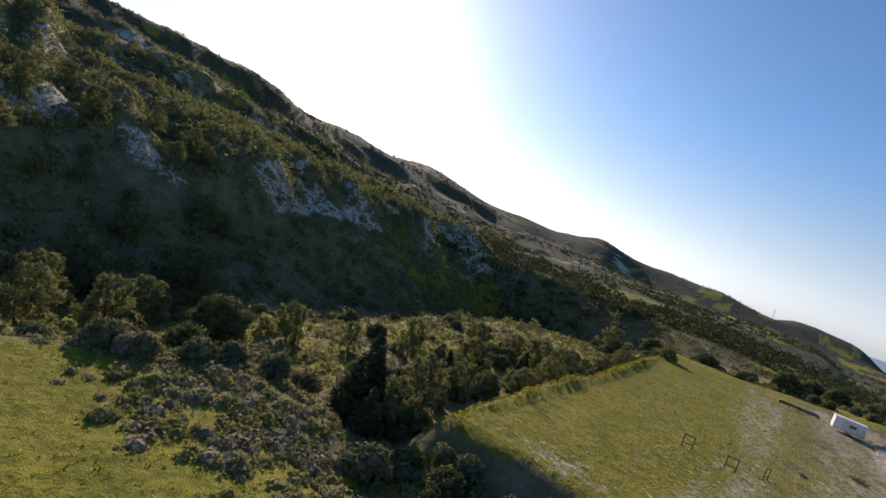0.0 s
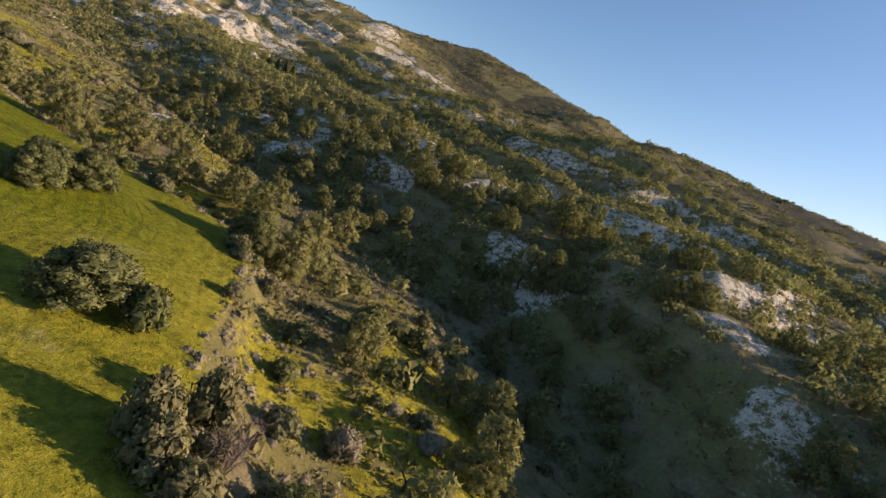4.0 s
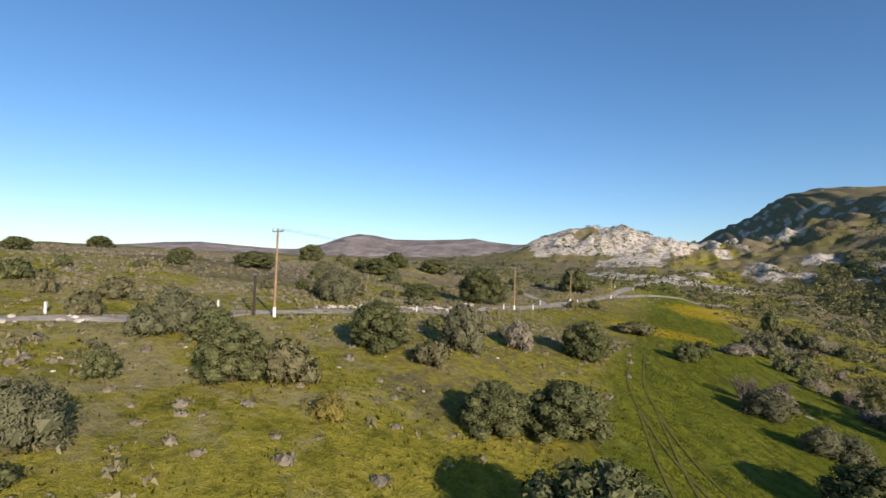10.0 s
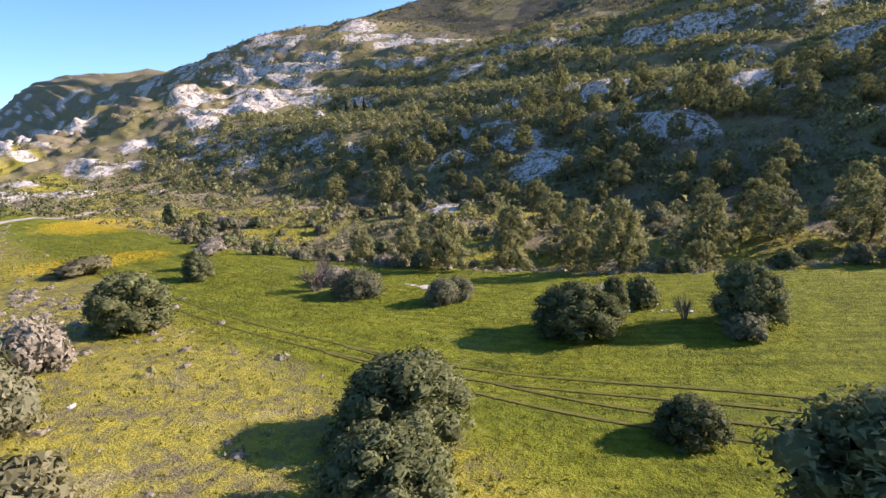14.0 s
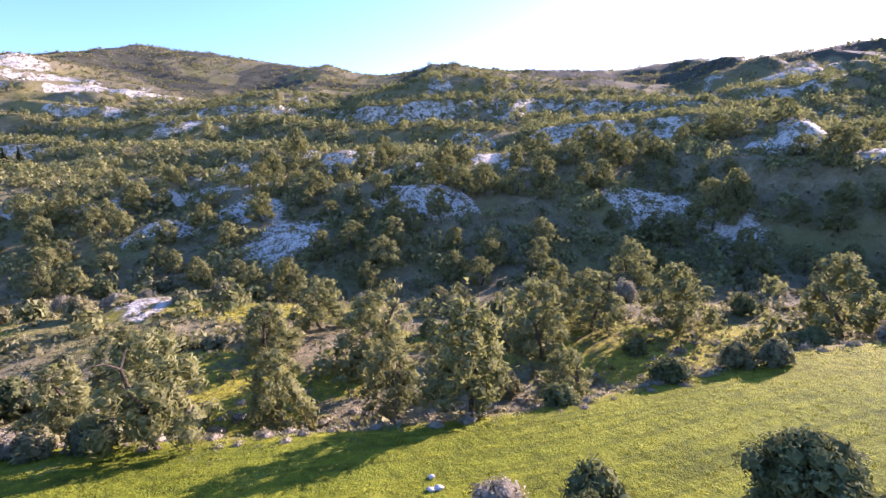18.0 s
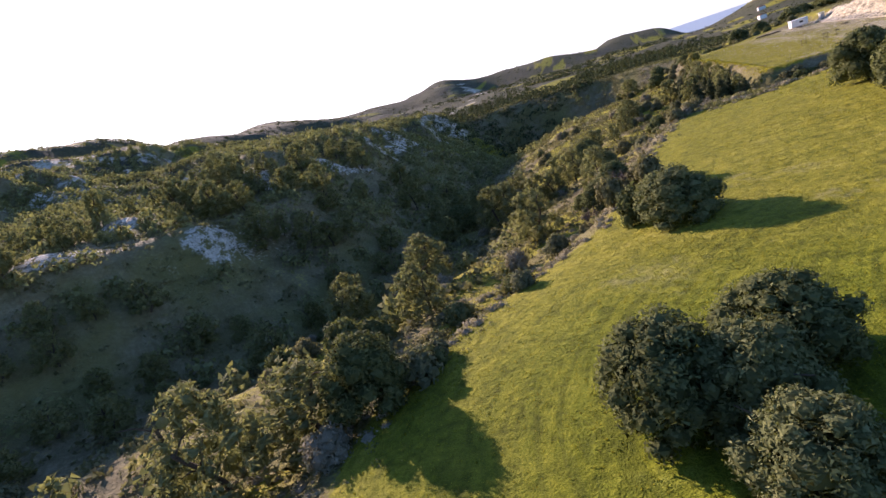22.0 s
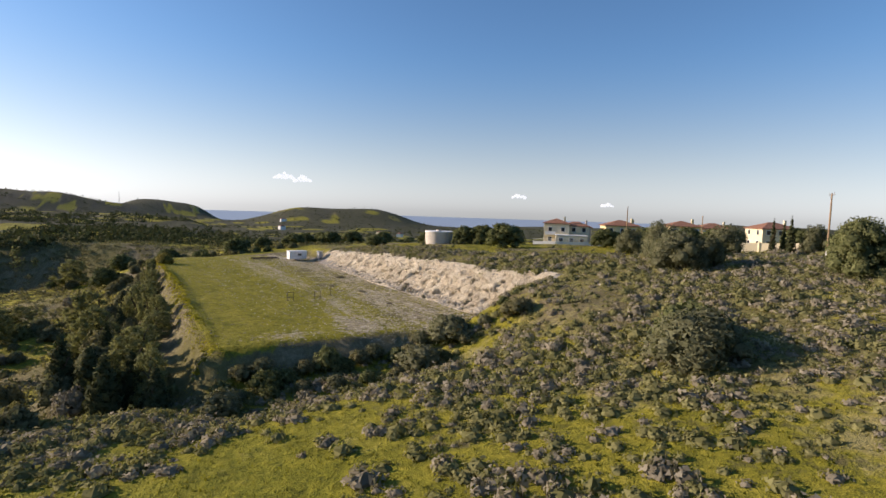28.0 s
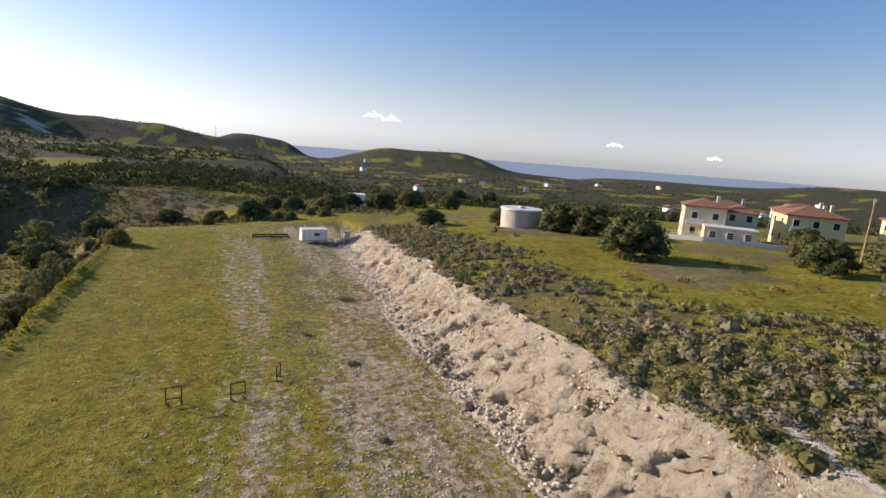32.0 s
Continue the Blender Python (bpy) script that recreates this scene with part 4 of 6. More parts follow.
BARES = [(bare_bush(s), 3.0, 2.0) for s in (71, 72)]

# along the fields and the slope above them
plant(CAROBS, [(-11.5, -136.8, 8.4, 6.8), (-7.0, -153.6, 6.6, 4.6), (-2.8, -149.6, 5.4, 3.9), (-15.8, -144.6, 3.4, 2.4), (-4.8, -180.6, 7.0, 5.2), (10.3, -157.2, 6.0, 4.9), (13.4, -142.8, 5.4, 4.5), (63.4, -196.5, 9.0, 3.8), (86.4, -166.5, 4.5, 2.6),
               (-25.2, -155.0, 7.0, 4.2), (-29.3, -154.2, 2.4, 3.8), (-32.6, -145.8, 5.4, 5.0), (-40.3, -101.8, 7.6, 5.0), (-38.6, -125.4, 6.6, 4.7), (-43.6, -128.2, 6.4, 5.2), (-40.0, -132.4, 5.0, 3.8), (-40.6, -128.8, 5.4, 4.6),
               (-47.3, -80.5, 6.0, 4.2), (-16.2, -197.5, 4.2, 3.1), (19.5, -211.5, 10, 7.6), (57, -235, 11, 4.6), (11.5, -276, 10, 8.6), (59, -276, 11, 5.2), (-61.3, -122.2, 6.4, 6.2), (-12.4, -114.0, 4.6, 3.9)], _rng)
plant(CAROBS, [(-14.4, -83.8, 10.4, 7.6), (-14.5, -70.4, 8.8, 7.0), (5.7, -80.2, 4.2, 3.4), (-51.5, -24.0, 8.9, 7.4), (-47.5, -53.0, 7.1, 4.8), (-45.2, -78.4, 5.0, 4.4),
               (45.8, -56.5, 7.0, 7.4), (-84.1, -28.6, 8.1, 7.5), (66, -262, 9, 6), (92, -252, 9, 6), (70, -185, 5, 2.6), (62, -178, 4, 2.2), (101, -190, 6, 3.2), (30, -206, 8, 3.4)], _rng)
# behind the platform and beside the village
plant(FAR_CAROBS, [(6.5, 93.6, 7.7, 5.8), (17.5, 107.2, 6.4, 4.5), (26.8, 101.2, 9.6, 5.0), (41.4, 62.8, 7.0, 4.0), (55.6, 57.1, 5.7, 4.2), (61.9, 46.2, 7.4, 6.2),
               (66.2, 42.6, 10.0, 6.6), (54.9, 16.8, 9.6, 6.8), (72.2, 2.1, 6.8, 5.0), (82.5, -0.8, 8.2, 5.3), (42.5, 108.8, 9.6, 5.3), (56.6, 123.0, 10.7, 6.3),
               (144, 290, 14, 9), (161, 277, 14, 9), (-27.0, 64.8, 6.9, 5.5), (70.8, 240.6, 10.4, 6.2), (34, 112, 8, 4.8), (64, 108, 8, 5.2), (48, 135, 9, 6), (88, 3, 7, 5.5), (94, -4, 8, 6), (100, -10, 7, 5.5), (106, -3, 7, 6), (84, 12, 6, 4.6), (112, -20, 8, 6), (108, -32, 8, 6), (116, -48, 9, 6.5), (98, 22, 7, 5), (-24, 88, 7, 5), (-12, 99, 8, 5), (-2, 108, 7, 5), (12, 118, 8, 5)], _rng)
plant(OLIVES, [(13.6, -130.6, 4.8, 3.0), (5.4, -165.2, 5.4, 4.8), (30.2, -178.5, 7.0, 4.8), (25.0, -147.8, 5.0, 3.9), (-25.4, -168.6, 3.8, 2.4), (40.7, -38.0, 8.2, 5.0),
               (43.4, -41.0, 5.3, 4.4), (72.8, -40.4, 5.1, 4.6), (55.5, -24.5, 5.0, 6.0), (61, -33, 6.5, 5.0), (52, -205, 6, 3.6), (45, -222, 5, 3.2), (97, -14, 6, 5), (64, -12, 7, 5)], _rng)
plant(SHRUBS, [(10.4, -145.0, 4.6, 3.0), (5.2, -157.2, 4.0, 2.3), (43.8, -147.8, 2.4, 2.6), (-33.0, -153.6, 3.2, 2.6), (-4.7, -126.6, 2.7, 1.4),
               (-36.5, -260.0, 5.0, 5.4), (2.1, -242.6, 3.2, 2.1), (-29.5, -145.5, 3.0, 1.8), (-18.5, -204.0, 3.4, 2.4), (-8.5, -213.0, 8.6, 2.2), (-41.3, -87.2, 3.8, 4.0), (-43.5, -98.6, 4.0, 3.6), (-72.3, -107.9, 5.3, 4.1),
               (16.8, -56.7, 7.2, 3.6), (-46.0, -66.3, 6.4, 3.1), (10.8, -30.5, 6.6, 3.0), (-14.5, -34.8, 4.2, 2.2), (-3.5, -29.5, 3.5, 2.6), (-45.6, -88.9, 3.9, 3.7), (-41.1, -84.7, 3.7, 3.1)], _rng)
plant(SHRUBS, [(13.7, -58.5, 5.7, 3.2), (16.2, -36.0, 4.3, 2.0), (5.3, -33.8, 5.8, 2.6), (-10, -31, 4, 2.0), (-52.5, -91, 3.6, 2.4), (-50.5, -70, 3.2, 2.4), (-39.8, -47, 3.5, 2.0),
               (-30.5, -36, 3.0, 2.0), (-56.5, -99, 3.0, 2.0), (-60.5, -113, 3.4, 2.2), (-54.5, -139, 3.0, 2.2), (-51.5, -147, 3.4, 1.8), (-47, -155, 3.0, 1.6), (33, -226, 4, 2.4), (24, -192, 3.4, 1.8), (12, -121, 3.2, 2.0), (24, -128, 3.6, 2.0), (-17.6, -118.5, 3.8, 2.2), (-15.5, -104.5, 5.0, 3.0)], _rng)
plant(OLIVES, [(14.5, -58.5, 8.0, 4.0), (46.5, -31.5, 7.0, 5.4), (-23.0, -177.2, 6.2, 2.7), (-27.4, -168.4, 3.8, 2.2), (-15.4, -127.6, 5.2, 3.4)], _rng)
plant(GORSES, [(-15.2, -121.5, 2.3, 1.9)], _rng)
plant(SHRUBS, [(x, -29.6 + 0.9 * math.sin(x), 2.6, 1.6) for x in range(-14, 12, 2)] + [(x, -33.5 + math.sin(2.3 * x), 2.2, 1.2) for x in range(-16, 20, 3)], _rng)
plant(SHRUBS, [(-18.6 + 1.4 * math.sin(1.7 * y), y, 2.4 + math.sin(y), 1.8) for y in range(-24, 66, 4)] + [(-21.5 + 2 * math.sin(2.9 * y), y + 2, 3.0, 2.2) for y in range(-24, 90, 6)] + [(-36 + 5 * math.sin(y), y, 3.4, 2.2) for y in range(88, 124, 5)] + [(-8 + 2.6 * k, 96 + 9 * math.sin(2 * k), 3.2, 2.0) for k in range(14)], _rng)
plant(HEATHS, [(-24.6, -183.0, 4.0, 1.9), (2.0, -174.2, 4.0, 3.4), (-0.6, -91.5, 1.9, 1.6), (-33, -157.5, 3.0, 1.3), (1, -104, 2.6, 1.3), (4, -111, 2.4, 1.2), (-24.5, -214.5, 6, 2), (-28.5, -222.5, 5, 1.8)], _rng)
plant(GORSES, [(5.1, -142.6, 2.6, 1.5), (-61.5, -135.5, 2.6, 1.6), (-58.0, -139.5, 2.2, 1.3), (-14.9, 57.8, 4.6, 2.6), (2.6, -118.5, 2.2, 1.3), (-66.2, -130.5, 2.4, 1.6)], _rng)
plant(JUNIPERS, [(-24.3, -25.0, 3.6, 6.0), (-21.0, -25.6, 3.2, 5.4), (-26.6, -22.5, 3.2, 6.2), (-23.0, -28.6, 3.8, 6.6), (-19.2, -30.5, 2.8, 4.6), (-23.5, -14, 2.6, 4.4), (-25, -4, 3.0, 5.0), (-22.6, 3, 2.4, 4.0), (-25.5, 11, 3.0, 5.2), (-22.8, 24, 2.4, 3.8)], _rng)
plant(CYPRESSES, [(70.5, -37.9, 1.4, 6.4), (89, -26, 1.4, 7), (91, -27, 1.3, 6.4), (-150, -337, 3.0, 9), (-147, -341, 3.0, 9.5), (-153, -334, 3.2, 8.4), (-156, -331, 2.8, 8)], _rng)
plant(PINES, [(-19.5 - 1.5 * math.sin(k), -27 + 5.5 * k, 3.6 + math.sin(2 * k), 4.0 + 1.2 * math.cos(k)) for k in range(13)], _rng)
plant(BARES, [(-31.2, -149.8, 2.4, 2.4), (-21.6, -182.3, 4.6, 3.5), (-44.6, -84.2, 4.4, 3.8), (-26.0, -187.0, 3.4, 2.8), (-48.5, -88.5, 3.4, 2.8), (-35.8, -199.5, 3.4, 2.6)], _rng)
# pines along the lower edge of the fields and in the gully
plant(PINES, [(-37.0, -178.0, 6.0, 6.5), (-38.5, -186.5, 4.6, 5.2), (-36.5, -193.6, 4.0, 4.8), (-41.5, -183.0, 4.2, 4.6), (-44.8, -160.8, 6.0, 7.4), (-57.5, -183.4, 6.2, 5.4), (-58.0, -172.2, 6.6, 7.0),
              (-62.2, -156.8, 5.8, 7.3), (-69.8, -151.5, 7.0, 6.4), (-71.0, -142.5, 6.8, 6.8), (-49.5, -168.0, 4.6, 5.6), (-51.0, -154.5, 4.0, 4.6), (-78.0, -95.4, 5.2, 5.1), (-104.0, -143.3, 5.7, 7.4),
              (-123.7, -124.6, 7.6, 9.2), (-125.7, -119.8, 6.6, 9.2), (-66.8, -121.8, 7.6, 6.4), (-59.9, -50.2, 7.0, 5.8), (-72.7, -23.5, 8.1, 6.9), (-72.6, -37.1, 8.2, 9.1)], _rng)
plant(PINES, [(-24.9, -5.8, 5.0, 5.6), (-27.9, 21.5, 6.5, 6.2), (-89.8, -26.5, 8.1, 7.6), (-41.6, 3.6, 4.5, 6.6), (-40.0, 21.4, 6.8, 5.5), (-45.0, -6.6, 3.2, 4.2), (-99.0, -17.5, 6.4, 8.2),
              (-92.9, -5.4, 8.5, 7.5), (-35.8, 90.6, 8.3, 6.5), (-38.5, 36.2, 6.8, 4.5), (-48, -62, 5, 6), (-53, -44, 5.5, 6), (-57, -35, 6, 6.5), (-50, -14, 5, 5.5), (-46.5, -176.0, 5, 6), (-46, -189, 5.4, 6)], _rng)


def gully_bushes():
    """Dark mastic, olive and brown bushes crowding the slope between the fields and the gully."""
    rng = np.random.RandomState(19)
    n = 0
    while n < 280:
        y = rng.uniform(-260, 60)
        xe, xf = float(edge_x(y)), float(floor_x(y))
        x = xe + 1.5 - (xe - xf + 10) * rng.uniform(0, 1) ** 1.5
        if platform_mask(x, y) > 0.01 or float(layers(x, y, 16, 2, 92)) < 0.40:
            continue
        src, wide, tall = (OAKS + HEATHS + OAKS)[n % 7]
        w = rng.uniform(1.6, 4.6)
        copy_thing(src, at_ground(x, y, -0.15, rng.uniform(0, 360), w / wide, rng.uniform(0.8, 1.25)))
        n += 1


gully_bushes()


def slope_bushes():
    """Bushes of several kinds over the grassy slope between the fields and the road."""
    rng = np.random.RandomState(29)
    n = 0
    while n < 110:
        x, y = rng.uniform(4, 96), rng.uniform(-290, -62)
        if float(layers(x, y, 22, 2, 88)) < 0.46:
            continue
        src, wide, tall = (SHRUBS + FAR_CAROBS[:1] + SHRUBS + FAR_CAROBS[1:2])[n % 8]
        w = rng.uniform(1.6, 4.4)
        copy_thing(src, at_ground(x, y, -0.15, rng.uniform(0, 360), w / wide, rng.uniform(0.75, 1.1)))
        n += 1


slope_bushes()


def hillside_pines():
    """Pines scattered over the gully and its far side: the nearer ones as trees, the rest as one wood."""
    rng = np.random.RandomState(17)
    x, y = rng.uniform(-300, -55, 15000), rng.uniform(-400, 190, 15000)
    u, e = floor_x(y) - x, edge_x(y) - x
    thick = step(0.20, 0.44, layers(x, y, 30, 3, 91)) * (1 - 0.5 * step(120, 240, u)) * step(7, 14, e) * (0.12 + 0.88 * step(-8, 14, u))
    bare = np.zeros_like(x)
    for ox, oy, size, _ in OUTCROPS:
        bare = np.maximum(bare, step(-1.0, -0.55, -np.hypot(x - ox, y - oy) / size))
    keep = rng.uniform(0, 1, len(x)) < thick * (1 - 0.93 * bare) * 0.9
    x, y, u = x[keep], y[keep], u[keep]
    gap = np.ones(len(x), bool)
    for i in range(1, len(x)):
        gap[i] = not np.any(gap[:i] & (np.hypot(x[:i] - x[i], y[:i] - y[i]) < 3.4))
    x, y, u = x[gap], y[gap], u[gap]
    near = (u < 80) & (y > -270) & (y < 10)
    pick = np.flatnonzero(near)[:225]
    for i in pick:
        src, wide, tall = PINES[i % len(PINES)]
        s = rng.uniform(0.75, 1.35)
        copy_thing(src, at_ground(x[i], y[i], -0.15, rng.uniform(0, 360), s * rng.uniform(0.95, 1.25), rng.uniform(0.72, 1.0)))
    rest = np.setdiff1d(np.arange(len(x)), pick)
    return x[rest], y[rest], rng


def scatter(name, label, category, material, x, y, rng, low, high, leaves, size, tall=0.8, core=False, long=1.0, patterns=5, over=None, soft=True):
    """Many small plants joined into one: each a clump of leaf sprays on the ground."""
    pats = []
    for k in range(patterns):
        way = rng.normal(0, 1, (leaves, 3))
        way[:, 2] = abs(way[:, 2])
        way /= np.linalg.norm(way, axis=1)[:, None]
        lump = 1 + 0.25 * np.sin(way[:, 0] * 5 + k) * np.cos(way[:, 1] * 4 + 2 * k)
        places = way * (rng.uniform(0.72, 1.05, leaves) * lump)[:, None] * np.array([1, 1, tall])
        v, f = leaf_set(places, way, size, rng, long, 0.0, 0.5)
        if core:
            cv, cf = lump_core([(0, 0, 0, 1.0)], rng, 0.80)
            cv = cv * (1, 1, tall)
            out = cv[cf].mean(1) / (1, 1, tall)
            v, f, way = np.concatenate([v, cv]), np.concatenate([f, cf + len(v)]), np.concatenate([way, out / np.linalg.norm(out, axis=1)[:, None]])
        pats.append((v, f, way))
    verts, faces, swell, at = [], [], [], 0
    z = ground(x, y) if over is None else over(x, y)
    which = rng.randint(0, patterns, len(x))
    r, a = rng.uniform(low, high, len(x)) * rng.uniform(0.7, 1.15, len(x)), rng.uniform(0, 6.283, len(x))
    h = rng.uniform(0.75, 1.25, len(x))
    for k, (v, f, way) in enumerate(pats):
        idx = np.flatnonzero(which == k)
        c, s = np.cos(a[idx])[:, None], np.sin(a[idx])[:, None]
        vx = (v[None, :, 0] * c - v[None, :, 1] * s) * r[idx][:, None] + x[idx][:, None]
        vy = (v[None, :, 0] * s + v[None, :, 1] * c) * r[idx][:, None] + y[idx][:, None]
        vz = v[None, :, 2] * (r[idx] * h[idx])[:, None] + z[idx][:, None] - 0.04
        verts.append(np.stack([vx, vy, vz], -1).reshape(-1, 3))
        swell.append(np.stack([way[None, :, 0] * c - way[None, :, 1] * s, way[None, :, 0] * s + way[None, :, 1] * c, way[None, :, 2] + 0 * c], -1).reshape(-1, 3))
        faces.append((f[None] + (np.arange(len(idx)) * len(v))[:, None, None]).reshape(-1, f.shape[1]) + at)
        at += len(idx) * len(v)
    me = mesh_of(name, np.concatenate(verts), np.concatenate(faces), [material])
    if soft:
        lean_normals(me, np.concatenate(swell), 0.55)
    return tagged(new(name, me), label, category, kind="stuff")


_x, _y, _r = hillside_pines()


def far_wood(x, y, rng):
    """The farther pines, each three clumps one above another."""
    xs, ys = np.repeat(x, 4), np.repeat(y, 4)
    xs, ys = xs + rng.normal(0, 0.8, len(xs)), ys + rng.normal(0, 0.8, len(ys))
    ob = scatter("pine_wood", "open wood of light green pines on the far hillside", "wood", PINE, xs, ys, rng, 1.1, 2.1, 36, 0.38, 1.5)
    return ob


far_wood(_x, _y, _r)
for kinds in (CAROBS, FAR_CAROBS, PINES, OLIVES, SHRUBS, OAKS, HEATHS, GORSES, JUNIPERS, CYPRESSES, BARES):
    forget(kinds)


def spread(n, x0, x1, y0, y1, chance, seed):
    rng = np.random.RandomState(seed)
    x, y = rng.uniform(x0, x1, n), rng.uniform(y0, y1, n)
    keep = rng.uniform(0, 1, n) < chance(x, y)
    return x[keep], y[keep], rng


def ring(n, r0, r1, a0, a1, chance, seed):
    """Places thinning out with distance between two headings."""
    rng = np.random.RandomState(seed)
    r, a = r0 * (r1 / r0) ** rng.uniform(0, 1, n), np.radians(rng.uniform(a0, a1, n))
    x, y = r * np.sin(a), r * np.cos(a)
    keep = rng.uniform(0, 1, n) < chance(x, y)
    return x[keep], y[keep], rng


def grass_tufts(name, label, x, y, rng, low, high):
    """Loose tufts of four upright blades each, joined into one."""
    n, k = len(x), 4
    bx, by = np.repeat(x, k) + rng.normal(0, 0.10, n * k), np.repeat(y, k) + rng.normal(0, 0.10, n * k)
    z = np.repeat(ground(x, y), k) - 0.03
    a, t = rng.uniform(0, 6.283, n * k), rng.uniform(low, high, n * k)
    w = rng.uniform(0.03, 0.07, n * k)
    v = np.stack([np.stack([bx - w * np.cos(a), by - w * np.sin(a), z], -1), np.stack([bx + w * np.cos(a), by + w * np.sin(a), z], -1),
                  np.stack([bx + rng.normal(0, 0.4, n * k) * t, by + rng.normal(0, 0.4, n * k) * t, z + t], -1)], 1).reshape(-1, 3)
    me = lean_normals(mesh_of(name, v, np.arange(3 * n * k).reshape(-1, 3), [GRASS]), np.tile((0.0, 0.0, 1.0), (n * k, 1)), 0.85)
    return tagged(new(name, me), label, "grass", kind="stuff")


# scrub over the gully, its slopes and the hill above
scatter("hillside_scrub", "low olive and brown scrub covering the gully slopes", "scrub", SCRUB,
        *spread(74000, -250, -20, -380, 230, lambda x, y: step(0, 4, edge_x(y) - x) * (0.35 + 0.3 * step(-90, -50, y) + 0.65 * step(0.33, 0.55, layers(x, y, 14, 3, 93))) * 0.60, 5), 0.4, 1.3, 12, 0.52, 0.75)
scatter("hill_scrub", "dark scrub dotted over the upper hillside", "scrub", SCRUB,
        *spread(34000, -640, -190, -700, 420, lambda x, y: step(0.28, 0.6, layers(x, y, 30, 3, 94)) * 0.9, 6), 0.8, 2.3, 9, 0.6, 0.75, soft=False)
# grey heath cushions on the slope beside the platform and over the fields
def heath_land(x, y):
    """How thickly the heath grows round the platform."""
    beside = step(1.6, 2.6, x - bank_x(y)) * step(-30, -24, y) * (1 - step(9, 20, x - bank_x(y) - 34 * step(2, 28, -y)))
    before = (1 - step(-31, -28, y)) * step(-74, -58, y) * np.maximum(step(-14, -4, x), step(-50, -42, y) * step(-42, -34, x)) * (1 - 0.6 * step(50, 80, x))
    slope = (1 - step(-60, -50, y)) * step(6, 16, x)
    return np.clip(beside + before + 0.6 * slope, 0, 1) * (0.34 + 0.66 * step(0.36, 0.52, layers(x, y, 9, 3, 95)))


scatter("heath_cushions", "grey-brown heath cushions crowding the slope round the platform", "scrub", HEATH,
        *spread(19000, -42, 84, -110, 62, lambda x, y: heath_land(x, y) * 0.7, 7), 0.30, 0.95, 40, 0.33, 0.74, core=True)
scatter("green_cushions", "olive-green shrublets among the heath", "scrub", HERB,
        *spread(34000, -42, 84, -110, 62, lambda x, y: heath_land(x, y) * 0.85, 31), 0.28, 0.85, 38, 0.33, 0.74, core=True)
scatter("edge_heath", "grey-brown scrub under the pines at the field's edge", "scrub", HEATH,
        *spread(9000, -80, -14, -250, -40, lambda x, y: step(-2.5, 1.0, edge_x(y) - x) * (1 - step(8, 16, edge_x(y) - x)) * 0.6, 33), 0.28, 0.75, 44, 0.28, 0.75, core=True)
scatter("gully_edge_scrub", "low grey-green herbs and scrub along the edge of the fields", "scrub", OLIVE,
        *spread(30000, -100, -18, -250, 40, lambda x, y: step(-8.0 + 4 * step(-150, -130, -y), 2.0, edge_x(y) - x) * step(-4, 10, x - floor_x(y)) * (0.3 + 0.7 * step(0.35, 0.55, layers(x, y, 8, 3, 104))) * (1 - platform_mask(x, y)) * 0.6, 32), 0.2, 0.6, 20, 0.30, 0.75)
scatter("slope_heath", "grey and brown heath cushions on the grassy slope", "scrub", HEATH,
        *spread(24000, -16, 110, -330, -60, lambda x, y: step(-15, 4, x) * (0.12 + step(0.43, 0.60, layers(x, y, 17, 3, 96))) * 0.6, 8), 0.22, 0.7, 40, 0.28, 0.7, core=True)
scatter("slope_scrub", "olive scrub on the grassy slope above the fields", "scrub", SCRUB,
        *spread(4200, -50, 120, -330, 190, lambda x, y: np.maximum(step(-10, 4, x - 40 * step(-30, -20, y)), step(84, 92, y)) * step(0.5, 0.66, layers(x, y, 21, 3, 97)) * 0.5, 9), 0.4, 1.1, 22, 0.40, 0.75)
scatter("bank_tufts", "dark dry tufts clinging to the chalk bank", "scrub", HEATH,
        *spread(620, 19, 28, -28, 62, lambda x, y: step(-4.5, -3.0, x - bank_x(y)) * (1 - step(1.6, 3.2, x - bank_x(y))) * step(0.46, 0.62, layers(x, y, 5, 3, 103)) * 0.8, 23), 0.22, 0.6, 56, 0.28, 0.8, core=True, over=lambda x, y: bank_lift(x, y))
scatter("dry_grass", "straw-coloured dry grass over the slope", "grass", STRAW,
        *spread(26000, -8, 100, -300, -50, lambda x, y: step(-8, 8, x) * step(0.42, 0.58, layers(x, y, 13, 3, 105)) * 0.7, 34), 0.15, 0.45, 9, 0.6, 0.9, long=1.5)
# weeds and the grassy lip of the platform
scatter("platform_weeds", "dark and dry weeds on the gravel of the platform", "weeds", HEATH,
        *spread(6500, -14, 20.5, -26, 66, lambda x, y: 0.35 + 0.5 * step(0.5, 0.65, layers(x, y, 6, 2, 98)), 10), 0.06, 0.24, 9, 0.6, 0.6)
scatter("platform_lip_grass", "tall bright grass along the lip of the platform", "grass", GRASS,
        *spread(3600, -20, -12, -27, 64, lambda x, y: np.exp(-((x + 15.0 + 1.5 * step(20, 60, y)) / 0.9) ** 2) * (0.4 + 0.6 * step(0.35, 0.6, layers(x, y, 6, 2, 99))), 11), 0.12, 0.3, 14, 0.5, 0.9, long=1.6)
scatter("bend_scrub", "olive scrub on the slopes where the gully bends behind the platform", "scrub", SCRUB,
        *spread(6000, -110, 50, 88, 225, lambda x, y: 0.3 + 0.7 * step(0.36, 0.55, layers(x, y, 15, 3, 107)), 37), 0.5, 1.5, 16, 0.46, 0.75)
